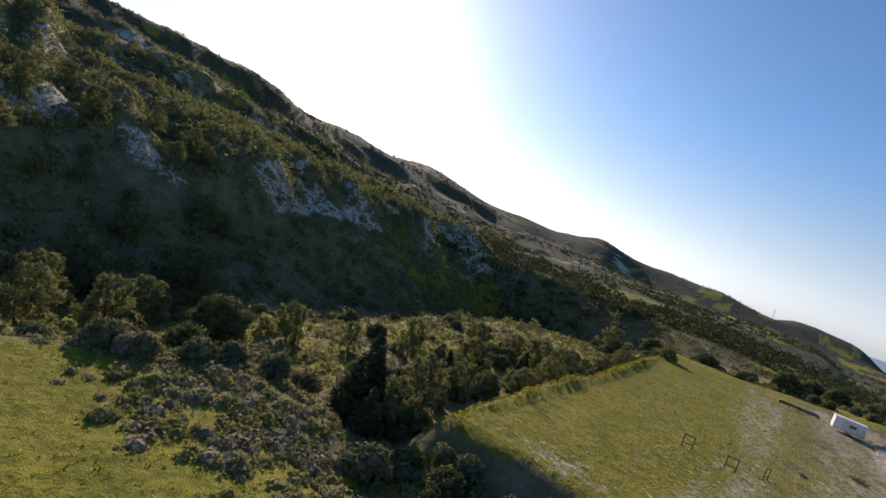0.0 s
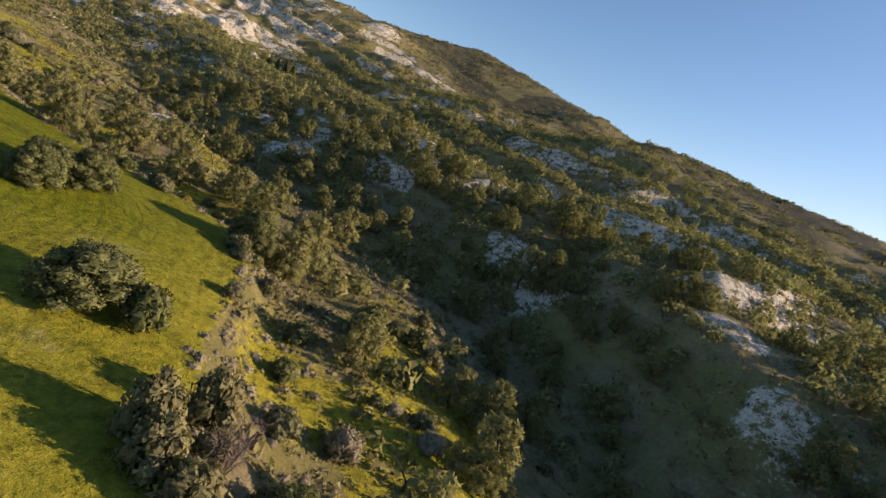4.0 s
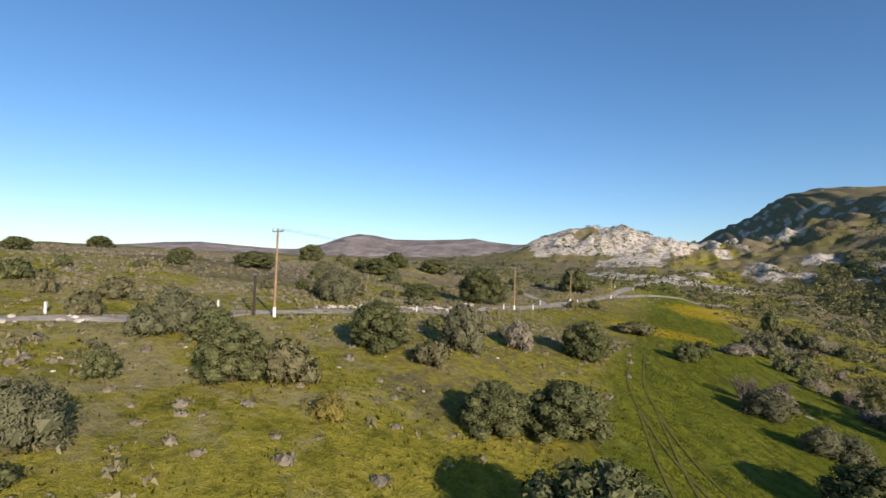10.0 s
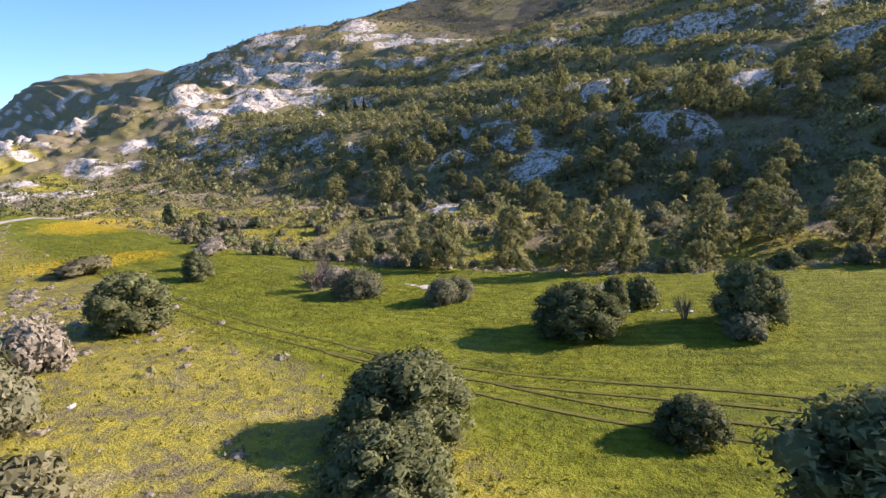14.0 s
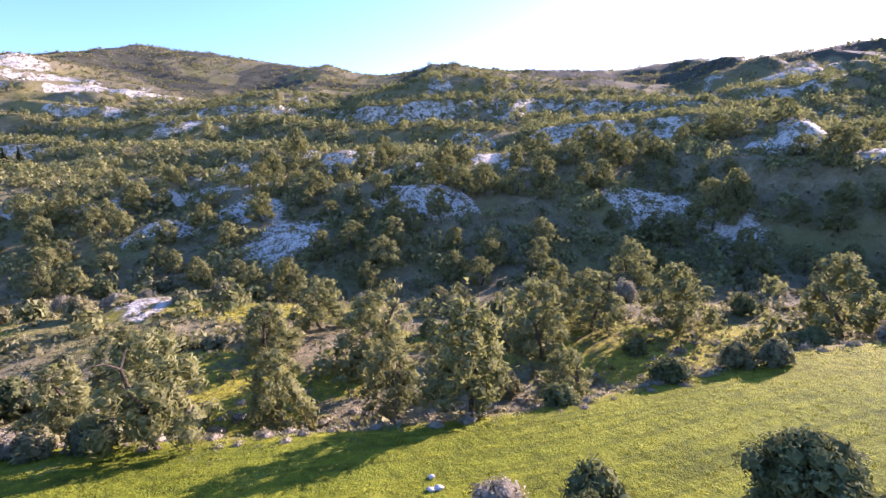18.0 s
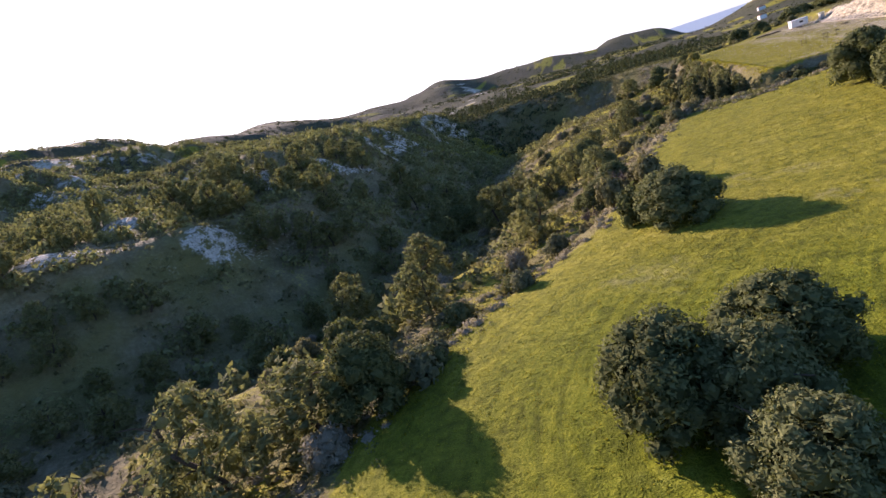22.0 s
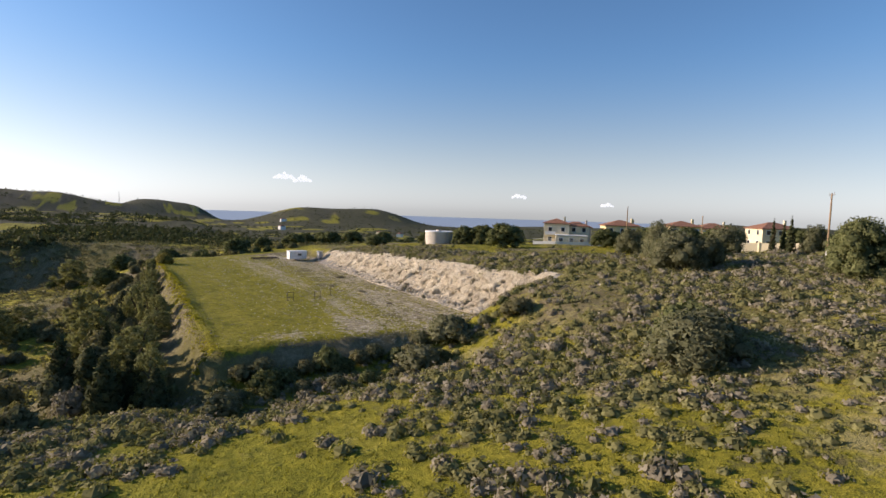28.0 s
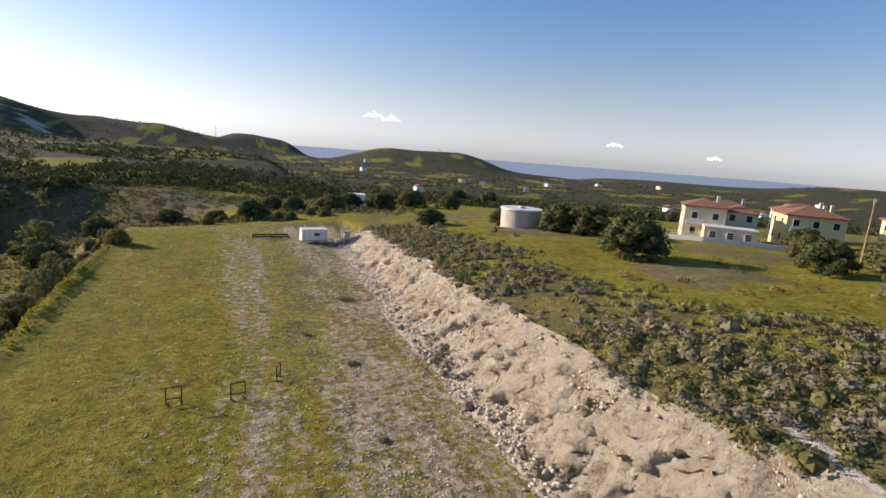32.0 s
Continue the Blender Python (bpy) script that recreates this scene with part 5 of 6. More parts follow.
# far bushes and groves, too distant to count
scatter("far_groves", "dark carobs and bushes dotted over the far hills", "wood", JUNIPER,
        *ring(27000, 200, 1700, -66, 100, lambda x, y: step(0.30, 0.6, layers(x, y, 60, 3, 101)) * step(120, 190, np.hypot(x, y - 20)), 21), 1.2, 3.4, 14, 0.5, 0.9, soft=False)
scatter("south_scrub", "dark scrub and bushes over the white southern ridge", "scrub", CAROB,
        *ring(12000, 300, 1000, 165, 250, lambda x, y: 0.25 + 0.75 * step(0.38, 0.6, layers(x, y, 40, 3, 102)), 22), 0.6, 1.9, 10, 0.6, 0.8, soft=False)
# the crop and the meadow grass
grass_tufts("field_grass", "young green crop and meadow grass of the terraces",
            *spread(60000, -66, 4, -260, -28, lambda x, y: field_mask(x, y) * (0.55 + 0.45 * step(0.40, 0.6, layers(x, y, 5, 3, 100))), 12), 0.04, 0.13)
grass_tufts("slope_grass", "dry and green meadow grass of the slope",
            *spread(40000, -20, 76, -250, 70, lambda x, y: (1 - platform_mask(x, y)) * (0.3 + 0.7 * step(0.4, 0.6, layers(x, y, 12, 3, 23))), 13), 0.06, 0.22)
grass_tufts("platform_grass", "short grass on the platform",
            *spread(26000, -16, 21, -27, 70, lambda x, y: platform_mask(x, y) * np.clip(1.1 - step(-4, 14, x), 0.15, 1), 14), 0.03, 0.10)


def pebbles(name, label, x, y, rng, low, high, over=None):
    """Loose angular stones joined into one."""
    n = len(x)
    base = np.array([(1, 0, 0), (0, 1, 0), (-1, 0, 0), (0, -1, 0), (0, 0, 0.7), (0, 0, -0.6)], float)
    tri = np.array([(0, 1, 4), (1, 2, 4), (2, 3, 4), (3, 0, 4), (1, 0, 5), (2, 1, 5), (3, 2, 5), (0, 3, 5)])
    r, a = rng.uniform(low, high, n) ** 1.0, rng.uniform(0, 6.283, n)
    v = base[None] * rng.uniform(0.6, 1.3, (n, 6, 1)) * r[:, None, None]
    c, s = np.cos(a)[:, None], np.sin(a)[:, None]
    z = (ground(x, y) if over is None else over(x, y)) + 0.15 * r
    v = np.stack([v[..., 0] * c - v[..., 1] * s + x[:, None], v[..., 0] * s + v[..., 1] * c + y[:, None], v[..., 2] + z[:, None]], -1).reshape(-1, 3)
    f = (tri[None] + (np.arange(n) * 6)[:, None, None]).reshape(-1, 3)
    return tagged(new(name, mesh_of(name, v, f, [CHALK])), label, "stones", kind="stuff")


pebbles("gravel", "loose pale gravel stones over the platform", *spread(15000, -8, 21, -27, 66, lambda x, y: platform_mask(x, y) * (0.15 + 0.7 * step(0, 14, x)) * (0.3 + 0.7 * step(0.4, 0.6, layers(x, y, 5, 3, 106))), 35), 0.03, 0.12)
pebbles("bank_rubble", "broken chalk lumps on the face of the cut bank", *spread(5200, 19, 27, -28, 62, lambda x, y: step(-4.4, -3.4, x - bank_x(y)) * (1 - step(1.6, 2.6, x - bank_x(y))) * 0.9, 36), 0.05, 0.26, bank_lift)
# ---------------------------------------------------------------- water and the far sky
def build_sea():
    v = [(-4800, 1250, -42), (4800, 1250, -42), (4800, 4840, -42), (-4800, 4840, -42)]
    return tagged(new("water", mesh_of("water", v, [(0, 1, 2, 3)], [SEA])), "hazy blue sea beyond the coastal hills", "sea", kind="structure")


build_sea()


def build_cloud(az, el, wide, seed):
    rng = np.random.RandomState(seed)
    d = 4300
    a, e = radians(az), radians(el)
    root = pose(d * math.sin(a), d * math.cos(a), d * math.tan(e), 0, 0, -az)
    lobes = [(wide * (i / 15 - 0.5) * 0.8, rng.uniform(-0.1, 0.1) * wide, wide * rng.uniform(0, 0.26) * (1 - abs(i / 7.5 - 1)), wide * rng.uniform(0.06, 0.13)) for i in range(16)]
    v, f = lump_core(lobes, rng, 1.0)
    ob = new("cloud", mesh_of("cloud", v, f, [CLOUD], smooth=True))
    ob.matrix_world = root
    return tagged(ob, "small white cloud low over the sea", "cloud", "clouds over the sea")


for az, el, wide, seed in ((13.5, 3.2, 190, 1), (39.5, 2.0, 130, 2), (49, 1.3, 110, 3), (15.5, 3.0, 160, 4)):
    build_cloud(az, el, wide, seed)


# ---------------------------------------------------------------- the cut bank, the tracks and the stones
def build_bank():
    """The chalk face beside the platform, with ribs, slips and a fan of rubble at its foot."""
    ys, vs = np.arange(-34, 66, 0.26), np.linspace(0, 1, 30)
    y, v = np.meshgrid(ys, vs, indexing="ij")
    bx = bank_x(y)
    fade = step(-34, -29, y) * (1 - step(58, 66, y))
    x0, x1 = bx - 3.7, bx + 2.9
    z0, z1 = ground(x0 - 0.6, y) - 0.10, ground(x1 + 0.5, y) + 0.12
    rise = 0.30 * v + 0.70 * step(0.30, 1.05, v)
    x, z = x0 + (x1 - x0) * v, z0 + (z1 - z0) * rise
    mid = np.sin(np.pi * np.clip(v, 0, 1)) ** 0.6
    rib = layers(y + 0.25 * z, 0.45 * z, 2.6, 4, 111, ridged=True) - 0.5
    lump = layers(y, z, 1.3, 3, 115) - 0.5
    deep = (z1 - z0) / 7.0
    knob = layers(y, 1.2 * z, 1.1, 3, 119, ridged=True) - 0.5
    crumb = layers(y, z, 0.42, 2, 121) - 0.5
    x = x - mid * (0.4 + deep) * (1.1 * rib + 1.0 * lump + 1.4 * knob + 1.4 * crumb) * fade
    z = z + mid * 0.35 * (layers(y, v * 6, 2.1, 3, 118) - 0.5) * fade + np.sin(np.pi * v) * 0.25 - 2.2 * (1 - fade) * v
    n, k = len(ys), len(vs)
    i = (np.arange(n - 1)[:, None] * k + np.arange(k - 1)[None]).ravel()
    me = mesh_of("cut_bank", np.stack([x, y, z], -1).reshape(-1, 3), np.stack([i, i + k, i + k + 1, i + 1], 1), [BANK])
    return tagged(new("cut_bank", me), "steep cream chalk bank cut into the slope", "bank", kind="structure")


def make_bank_material():
    n = Nodes("bank_chalk", 0.95, 0.1)
    a, b, c = n.noise(0.5, 5), n.noise(3.2, 6, 0.75), n.noise(9, 4, 0.8)
    v = n.math("ADD", n.math("MULTIPLY", a, 0.35), n.math("ADD", n.math("MULTIPLY", b, 0.4), n.math("MULTIPLY", c, 0.25)))
    # the dark end of the ramp paints shade into the chalk's crevices
    col = n.ramp(v, [(0.38, (0.36, 0.275, 0.165)), (0.44, (0.66, 0.56, 0.39)), (0.51, (0.82, 0.72, 0.53)), (0.60, (0.92, 0.84, 0.66))])
    col = n.mix(n.math("MULTIPLY", n.band(n.noise(1.1, 5, 0.7), 0.60, 0.68), 0.7), col, (0.16, 0.13, 0.07, 1))
    n.bump(n.math("ADD", b, n.math("MULTIPLY", c, 0.7)), 1.0, 0.6)
    return n.colour(col)


BANK = make_bank_material()
build_bank()

ribbon("road", [(66, -100), (48, -123), (36, -139), (27.5, -157), (22.6, -171), (19.2, -190), (16.2, -204), (13.6, -215), (9, -245), (3, -274), (-4.5, -317), (-14, -352), (-34, -395)], 2.8, 0.12, ROAD,
       "narrow pale concrete road along the slope", "road", 0.7, 4)
ribbon("road", [(3.5, -271), (-3, -283), (-10, -291), (-22, -296), (-36, -303)], 3.0, 0.13, ROAD, "pale farm track forking off the road", "road", 0.3)
ribbon("path", [(11.5, -230), (16, -246), (26, -260)], 1.6, 0.1, ROAD, "short worn path beside the road", "path", 0.3)

# wheel ruts in the crop
for shift in (0.0, 1.7):
    for pts in ([(-27.5, -118), (-26, -130), (-22, -143), (-15.5, -158), (-12, -172), (-11, -188), (-11, -204), (-13, -222)], [(-22, -128), (-20, -138), (-16, -150), (-13, -166)]):
        ribbon("wheel_rut", [(x + shift, y) for x, y in pts], 0.22, 0.05, RUT, "dark wheel rut pressed into the crop", "rut", 0.8, 2)


def rock_mesh(seed, squash=0.6):
    rng = np.random.RandomState(seed)
    bm = bmesh.new()
    bmesh.ops.create_icosphere(bm, subdivisions=2, radius=0.5)
    for v in bm.verts:
        v.co *= 0.75 + 0.5 * noise.noise(Vector(v.co) * 2.3 + Vector((seed, 0, 0)))
        v.co.z *= squash
    me = bpy.data.meshes.new("stone")
    bm.to_mesh(me)
    bm.free()
    me.materials.append(CHALK)
    return me


STONES = [rock_mesh(s) for s in (1, 2, 3, 4, 5)]


def stone_row(name, label, pts, n, low, high, spread_by, seed):
    """A row of loose stones; every stone is a part."""
    rng = np.random.RandomState(seed)
    pts = np.array(pts, float)
    s = np.r_[0, np.cumsum(np.hypot(*np.diff(pts, axis=0).T))]
    root = thing(name, at_ground(*pts[0]), label, "wall")
    base = root.matrix_world.inverted()
    for i in range(n):
        q = rng.uniform(0, s[-1])
        x, y = float(along(s, pts[:, 0], q)) + rng.normal(0, spread_by), float(along(s, pts[:, 1], q)) + rng.normal(0, spread_by)
        ob = new("stone", STONES[i % len(STONES)])
        ob.parent = root
        r = rng.uniform(low, high)
        ob.matrix_basis = base @ pose(x, y, float(ground(x, y)) + 0.16 * r, 0, 0, rng.uniform(0, 360)) @ Matrix.Diagonal((r * rng.uniform(0.8, 1.7), r, r, 1))
    return root


stone_row("stone_wall", "tumbled white dry-stone wall at the foot of the slope", [(-18.5, -107), (-19.1, -115), (-19.5, -121.5), (-18.7, -129)], 60, 0.12, 0.34, 0.45, 1)
stone_row("stone_wall", "broken line of white stones along the upper slope", [(52, -114), (39, -132), (31, -147)], 60, 0.3, 1.0, 0.6, 2)
stone_row("stone_wall", "white rubble bank beside the road", [(26, -168), (22, -188), (19, -206)], 90, 0.3, 1.1, 0.7, 3)
stone_row("stone_wall", "scattered white stones across the grassy slope", [(30, -122), (24, -134), (12, -150), (4, -168)], 26, 0.2, 0.5, 5.0, 4)
stone_row("rubble", "loose chalk rubble at the foot of the bank", [(20.2, -24), (20.0, 0), (20.4, 26), (20.8, 55)], 170, 0.08, 0.32, 0.7, 5)
stone_row("rubble", "white stones at the head of the gully", [(-33, -150), (-31, -156), (-35, -161)], 24, 0.15, 0.5, 0.7, 7)


# ---------------------------------------------------------------- poles
def power_pole(x, y, tall, turn, group="wooden power poles along the road", arms=1):
    root = thing("power_pole", at_ground(x, y, 0, turn), "weathered wooden power pole with a white-painted foot", "power pole", group)
    part("pole", rod((0, 0, -0.4), (0, 0, tall), 0.16, 0.10, 10), TIMBER, root)
    part("foot_band", rod((0, 0, -0.05), (0, 0, 1.0), 0.18, 0.172, 10), WHITE, root, "white-painted foot")
    for k in range(arms):
        z = tall - 0.25 - 0.8 * k
        arm = part("crossarm", boxed(-0.95, 0.95, -0.05, 0.05, z - 0.06, z + 0.06, bevel=0.012), STEEL, root)
        for dx in (-0.85, 0.0, 0.85):
            pin = rod((dx, 0, z + 0.05), (dx, 0, z + 0.16), 0.02, 0.02, 6)
            rod((dx, 0, z + 0.14), (dx, 0, z + 0.32), 0.06, 0.035, 8, pin)
            part("insulator", pin, PORCELAIN, arm)
    for s in (-1, 1):
        part("brace", rod((0.0, 0.06, tall - 1.1), (s * 0.6, 0.06, tall - 0.3), 0.018, 0.018, 5), STEEL, root)
    return root


power_pole(24.1, -158.9, 9.2, -12)
power_pole(12.2, -209, 8.2, -12)
power_pole(8.2, -246, 8.0, -14)
power_pole(1.0, -272, 8.4, -18)
power_pole(-10, -326, 8.6, -30)
VILLAGE_POLES = "power poles beside the village"
power_pole(80, 2.5, 9.6, 40, VILLAGE_POLES)
power_pole(106, 0.0, 8.4, 40, VILLAGE_POLES)
power_pole(66, -45, 9.2, 40, VILLAGE_POLES)
power_pole(101, -58, 9.0, 40, VILLAGE_POLES)
power_pole(86, -70, 9.0, 40, VILLAGE_POLES)
_stub = thing("timber_stub", at_ground(25.6, -157.6, 0, 0), "short dark timber stub pole beside the power pole", "pole")
part("post", rod((0, 0, -0.3), (0.05, 0, 4.2), 0.14, 0.12, 8), DARK_TIMBER, _stub)
part("cap", rod((0.05, 0, 4.2), (0.05, 0, 4.28), 0.15, 0.13, 8), STEEL, _stub)


def wire(a, b, sag):
    v, f = [], []
    a, b = Vector(a), Vector(b)
    for i in range(17):
        t = i / 16
        c = a.lerp(b, t) - Vector((0, 0, sag * 4 * t * (1 - t)))
        v += [c + Vector((0, 0, 0.012)), c + Vector((0.012, 0.012, -0.008)), c + Vector((-0.012, -0.012, -0.008))]
        if i:
            for k in range(3):
                p, q = 3 * (i - 1) + k, 3 * (i - 1) + (k + 1) % 3
                f.append((p, q, q + 3, p + 3))
    return mesh_of("wire", v, f, [RUBBER])


_line = thing("power_line", pose(0, 0, 0), "thin sagging power wires between the poles", "power line")
_spots = [(24.1, -158.9, 9.2), (12.2, -209, 8.2), (8.2, -246, 8.0), (1.0, -272, 8.4), (-10, -326, 8.6)]
for (xa, ya, ha), (xb, yb, hb) in zip(_spots, _spots[1:]):
    for dx in (-0.83, 0.0, 0.83):
        part("wire", wire((xa + dx, ya, float(ground(xa, ya)) + ha + 0.08), (xb + dx, yb, float(ground(xb, yb)) + hb + 0.08), 0.5), RUBBER, _line)


def road_post():
    root = thing("road_post", pose(0, 0, -400), "short white roadside marker post", "marker post", "white marker posts along the road")
    part("post", boxed(-0.09, 0.09, -0.09, 0.09, -0.2, 0.95, bevel=0.02), WHITE, root)
    part("cap", boxed(-0.11, 0.11, -0.11, 0.11, 0.95, 1.03, bevel=0.02), CONCRETE, root)
    return root


_post = road_post()
for x, y in ((35.5, -143.5), (30.0, -157), (20.2, -171), (18.4, -181), (16.4, -194), (13.6, -207), (10.8, -218), (12.5, -232), (6.6, -247), (-3.5, -298), (2.4, -300), (-7.0, -316)):
    copy_thing(_post, at_ground(x, y, 0, 20))
forget([(_post, 0, 0)])


# ---------------------------------------------------------------- on the platform
def target_frame(x, y, turn):
    root = thing("target_frame", at_ground(x, y, 0, turn), "empty dark timber target frame on two legs", "target frame", "target frames on the platform")
    for s in (-0.5, 0.5):
        part("leg", boxed(s - 0.035, s + 0.035, -0.03, 0.03, -0.15, 1.32, bevel=0.008), DARK_TIMBER, root)
    for z in (0.42, 1.28):
        part("rail", boxed(-0.463, 0.463, -0.032, 0.032, z - 0.035, z + 0.035, bevel=0.008), DARK_TIMBER, root)
    for s in (-0.42, 0.42):
        part("foot", boxed(s - 0.04, s + 0.04, -0.35, 0.35, 0.0, 0.06, bevel=0.01), DARK_TIMBER, root)
    return root


target_frame(-0.3, -1.4, 8)
target_frame(3.9, -1.5, 12)
target_frame(6.9, 1.2, 70)


def site_trailer():
    root = thing("site_trailer", at_ground(17.0, 60.2, 0, 6), "small white site trailer with one window, parked on the platform", "trailer")
    part("cabin", boxed(-2.4, 2.4, -1.15, 1.15, 0.42, 2.55, bevel=0.05), WHITE, root)
    part("roof", boxed(-2.5, 2.5, -1.25, 1.25, 2.55, 2.68, bevel=0.05), WHITE, root)
    part("skirt", boxed(-2.38, 2.38, -1.168, -1.15, 0.42, 0.62), STEEL, root, "grey lower skirt")
    win = part("window", boxed(-0.15, 0.95, -1.19, -1.15, 1.35, 2.0, bevel=0.01), STEEL, root)
    part("pane", boxed(-0.08, 0.88, -1.2, -1.188, 1.42, 1.93), GLASS, win)
    for x in (-2.0, -1.0, 1.2, 2.0):
        part("panel_seam", boxed(x - 0.015, x + 0.015, -1.165, -1.15, 0.64, 2.52), STEEL, root)
    door = part("door", boxed(2.4, 2.43, -0.75, 0.05, 0.5, 2.35, bevel=0.01), GREY_RENDER, root)
    part("handle", boxed(2.43, 2.47, -0.68, -0.62, 1.35, 1.5, bevel=0.01), STEEL, door)
    for s in (-1, 1):
        wheel = part("wheel", rod((0.1, s * 0.98, 0.32), (0.1, s * 1.14, 0.32), 0.32, 0.32, 16), RUBBER, root)
        part("rim", rod((0.1, s * 1.1, 0.32), (0.1, s * 1.16, 0.32), 0.17, 0.17, 12), STEEL, wheel)
    part("drawbar", boxed(-3.5, -2.35, -0.06, 0.06, 0.38, 0.48, bevel=0.01), STEEL, root)
    part("jack", rod((-3.3, 0, 0.0), (-3.3, 0, 0.6), 0.035, 0.035, 8), STEEL, root)


site_trailer()


def shelter():
    root = thing("shelter", at_ground(22.6, 58.4, 0, 4), "narrow grey shelter with a white frame beside the trailer", "shelter")
    part("body", boxed(-0.1, 0.95, -0.5, 0.6, 0, 2.35, bevel=0.02), GREY_RENDER, root)
    for x in (-0.62, -0.22):
        part("post", boxed(x - 0.07, x + 0.07, -0.55, -0.41, 0, 2.5, bevel=0.01), WHITE, root)
    part("lintel", boxed(-0.72, 1.0, -0.57, -0.40, 2.5, 2.7, bevel=0.015), WHITE, root)
    part("roof", boxed(-0.72, 1.05, -0.40, 0.7, 2.56, 2.66, bevel=0.015), STEEL, root)


shelter()


def low_beams():
    root = thing("low_rail", at_ground(9.5, 64.2, 0, 3), "two long dark timber beams on short posts", "rail")
    for j, y in enumerate((-0.8, 1.4)):
        for i in range(4):
            a, b = -3.4 + 1.7 * i, -1.7 + 1.7 * i
            part("beam", boxed(a + 0.02, b - 0.02, y - 0.14, y + 0.14, 0.34 + 0.05 * (i % 2), 0.56 + 0.05 * (i % 2), bevel=0.02), DARK_TIMBER, root)
        for i in range(5):
            x = -3.3 + 1.65 * i
            part("post", boxed(x - 0.06, x + 0.06, y - 0.06, y + 0.06, -0.1, 0.345, bevel=0.01), DARK_TIMBER, root)


low_beams()
_stake = thing("stake", at_ground(3.2, 62.5, 0, 0), "thin pale stake standing in the grass", "stake")
part("shaft", rod((0, 0, -0.2), (0.04, 0, 1.9), 0.035, 0.03, 6), TIMBER, _stake)
part("tip", rod((0.04, 0, 1.9), (0.04, 0, 1.96), 0.03, 0.004, 6), WHITE, _stake)


def debris(x, y, size, seed, label):
    """A heap of dead brushwood."""
    rng = np.random.RandomState(seed)
    root = thing("brush_heap", at_ground(x, y), label, "brushwood", "brushwood on the platform")
    for k in range(14):
        bm = bmesh.new()
        a = rng.uniform(0, 6.283)
        s, c = math.sin(a), math.cos(a)
        q = Vector((rng.normal(0, 0.4) * size, rng.normal(0, 0.3) * size, 0.05 + abs(rng.normal(0, 0.12)) * size))
        e = q + Vector((c * size * 0.6, s * size * 0.6, rng.uniform(0, 0.25) * size))
        rod(q - Vector((c, s, 0)) * 0.4 * size, q, 0.03, 0.025, 5, bm)
        rod(q, e, 0.025, 0.008, 5, bm)
        part("branch", bm, TWIG, root)
    v, f = leaf_set(rng.normal(0, 0.38, (160, 3)) * (size, 0.8 * size, 0.32 * size) + (0, 0, 0.22 * size), rng.normal(0, 1, (160, 3)), 0.16 * size, rng, 1.5)
    part("dead_leaves", mesh_of("dead_leaves", v, f, [HEATH]), HEATH, root)


debris(16.0, 22.0, 1.1, 1, "heap of dead brown brushwood lying on the gravel")
debris(13.2, 3.0, 0.6, 2, "small heap of dry brushwood on the gravel")
debris(10.2, 10.5, 0.6, 3, "thin dead branches lying in the grass")
debris(12.8, -9.5, 0.5, 4, "tuft of dead brushwood on bare gravel")


# ---------------------------------------------------------------- the water tank and the village
def water_tank():
    root = thing("water_tank", at_ground(58.0, 53.5, -0.50, 0), "round beige concrete water tank with a flat roof", "water tank")
    part("wall", rod((0, 0, -0.5), (0, 0, 4.1), 4.1, 4.1, 40), CONCRETE, root)
    part("roof", rod((0, 0, 4.1), (0, 0, 4.42), 4.35, 4.3, 40), WHITE, root, "pale roof slab")
    part("hatch", boxed(-0.6, 0.6, -0.6, 0.6, 4.42, 4.75, bevel=0.05), CONCRETE, root)
    for i in range(10):
        z = 0.3 + i * 0.4
        part("rung", boxed(-0.25, 0.25, -4.22, -4.17, z, z + 0.03), STEEL, root)


water_tank()


def hip_roof(x0, x1, y0, y1, z, rise, over=0.45):
    """A tiled hip roof with thick eaves."""
    x0, x1, y0, y1 = x0 - over, x1 + over, y0 - over, y1 + over
    bm = bmesh.new()
    r = min(x1 - x0, y1 - y0) / 2
    if x1 - x0 >= y1 - y0:
        top = [(x0 + r, (y0 + y1) / 2), (x1 - r + 1e-3, (y0 + y1) / 2)]
    else:
        top = [((x0 + x1) / 2, y0 + r), ((x0 + x1) / 2, y1 - r + 1e-3)]
    low = [bm.verts.new((x, y, z - 0.12)) for x, y in ((x0, y0), (x1, y0), (x1, y1), (x0, y1))]
    eave = [bm.verts.new((x, y, z + 0.06)) for x, y in ((x0, y0), (x1, y0), (x1, y1), (x0, y1))]
    a, b = (bm.verts.new((x, y, z + rise)) for x, y in top)
    bm.faces.new(low[::-1])
    for i in range(4):
        bm.faces.new((low[i], low[(i + 1) % 4], eave[(i + 1) % 4], eave[i]))
    if x1 - x0 >= y1 - y0:
        for f in ((eave[0], eave[1], b, a), (eave[1], eave[2], b), (eave[2], eave[3], a, b), (eave[3], eave[0], a)):
            bm.faces.new(f)
    else:
        for f in ((eave[0], eave[1], a), (eave[1], eave[2], b, a), (eave[2], eave[3], b), (eave[3], eave[0], a, b)):
            bm.faces.new(f)
    return bm


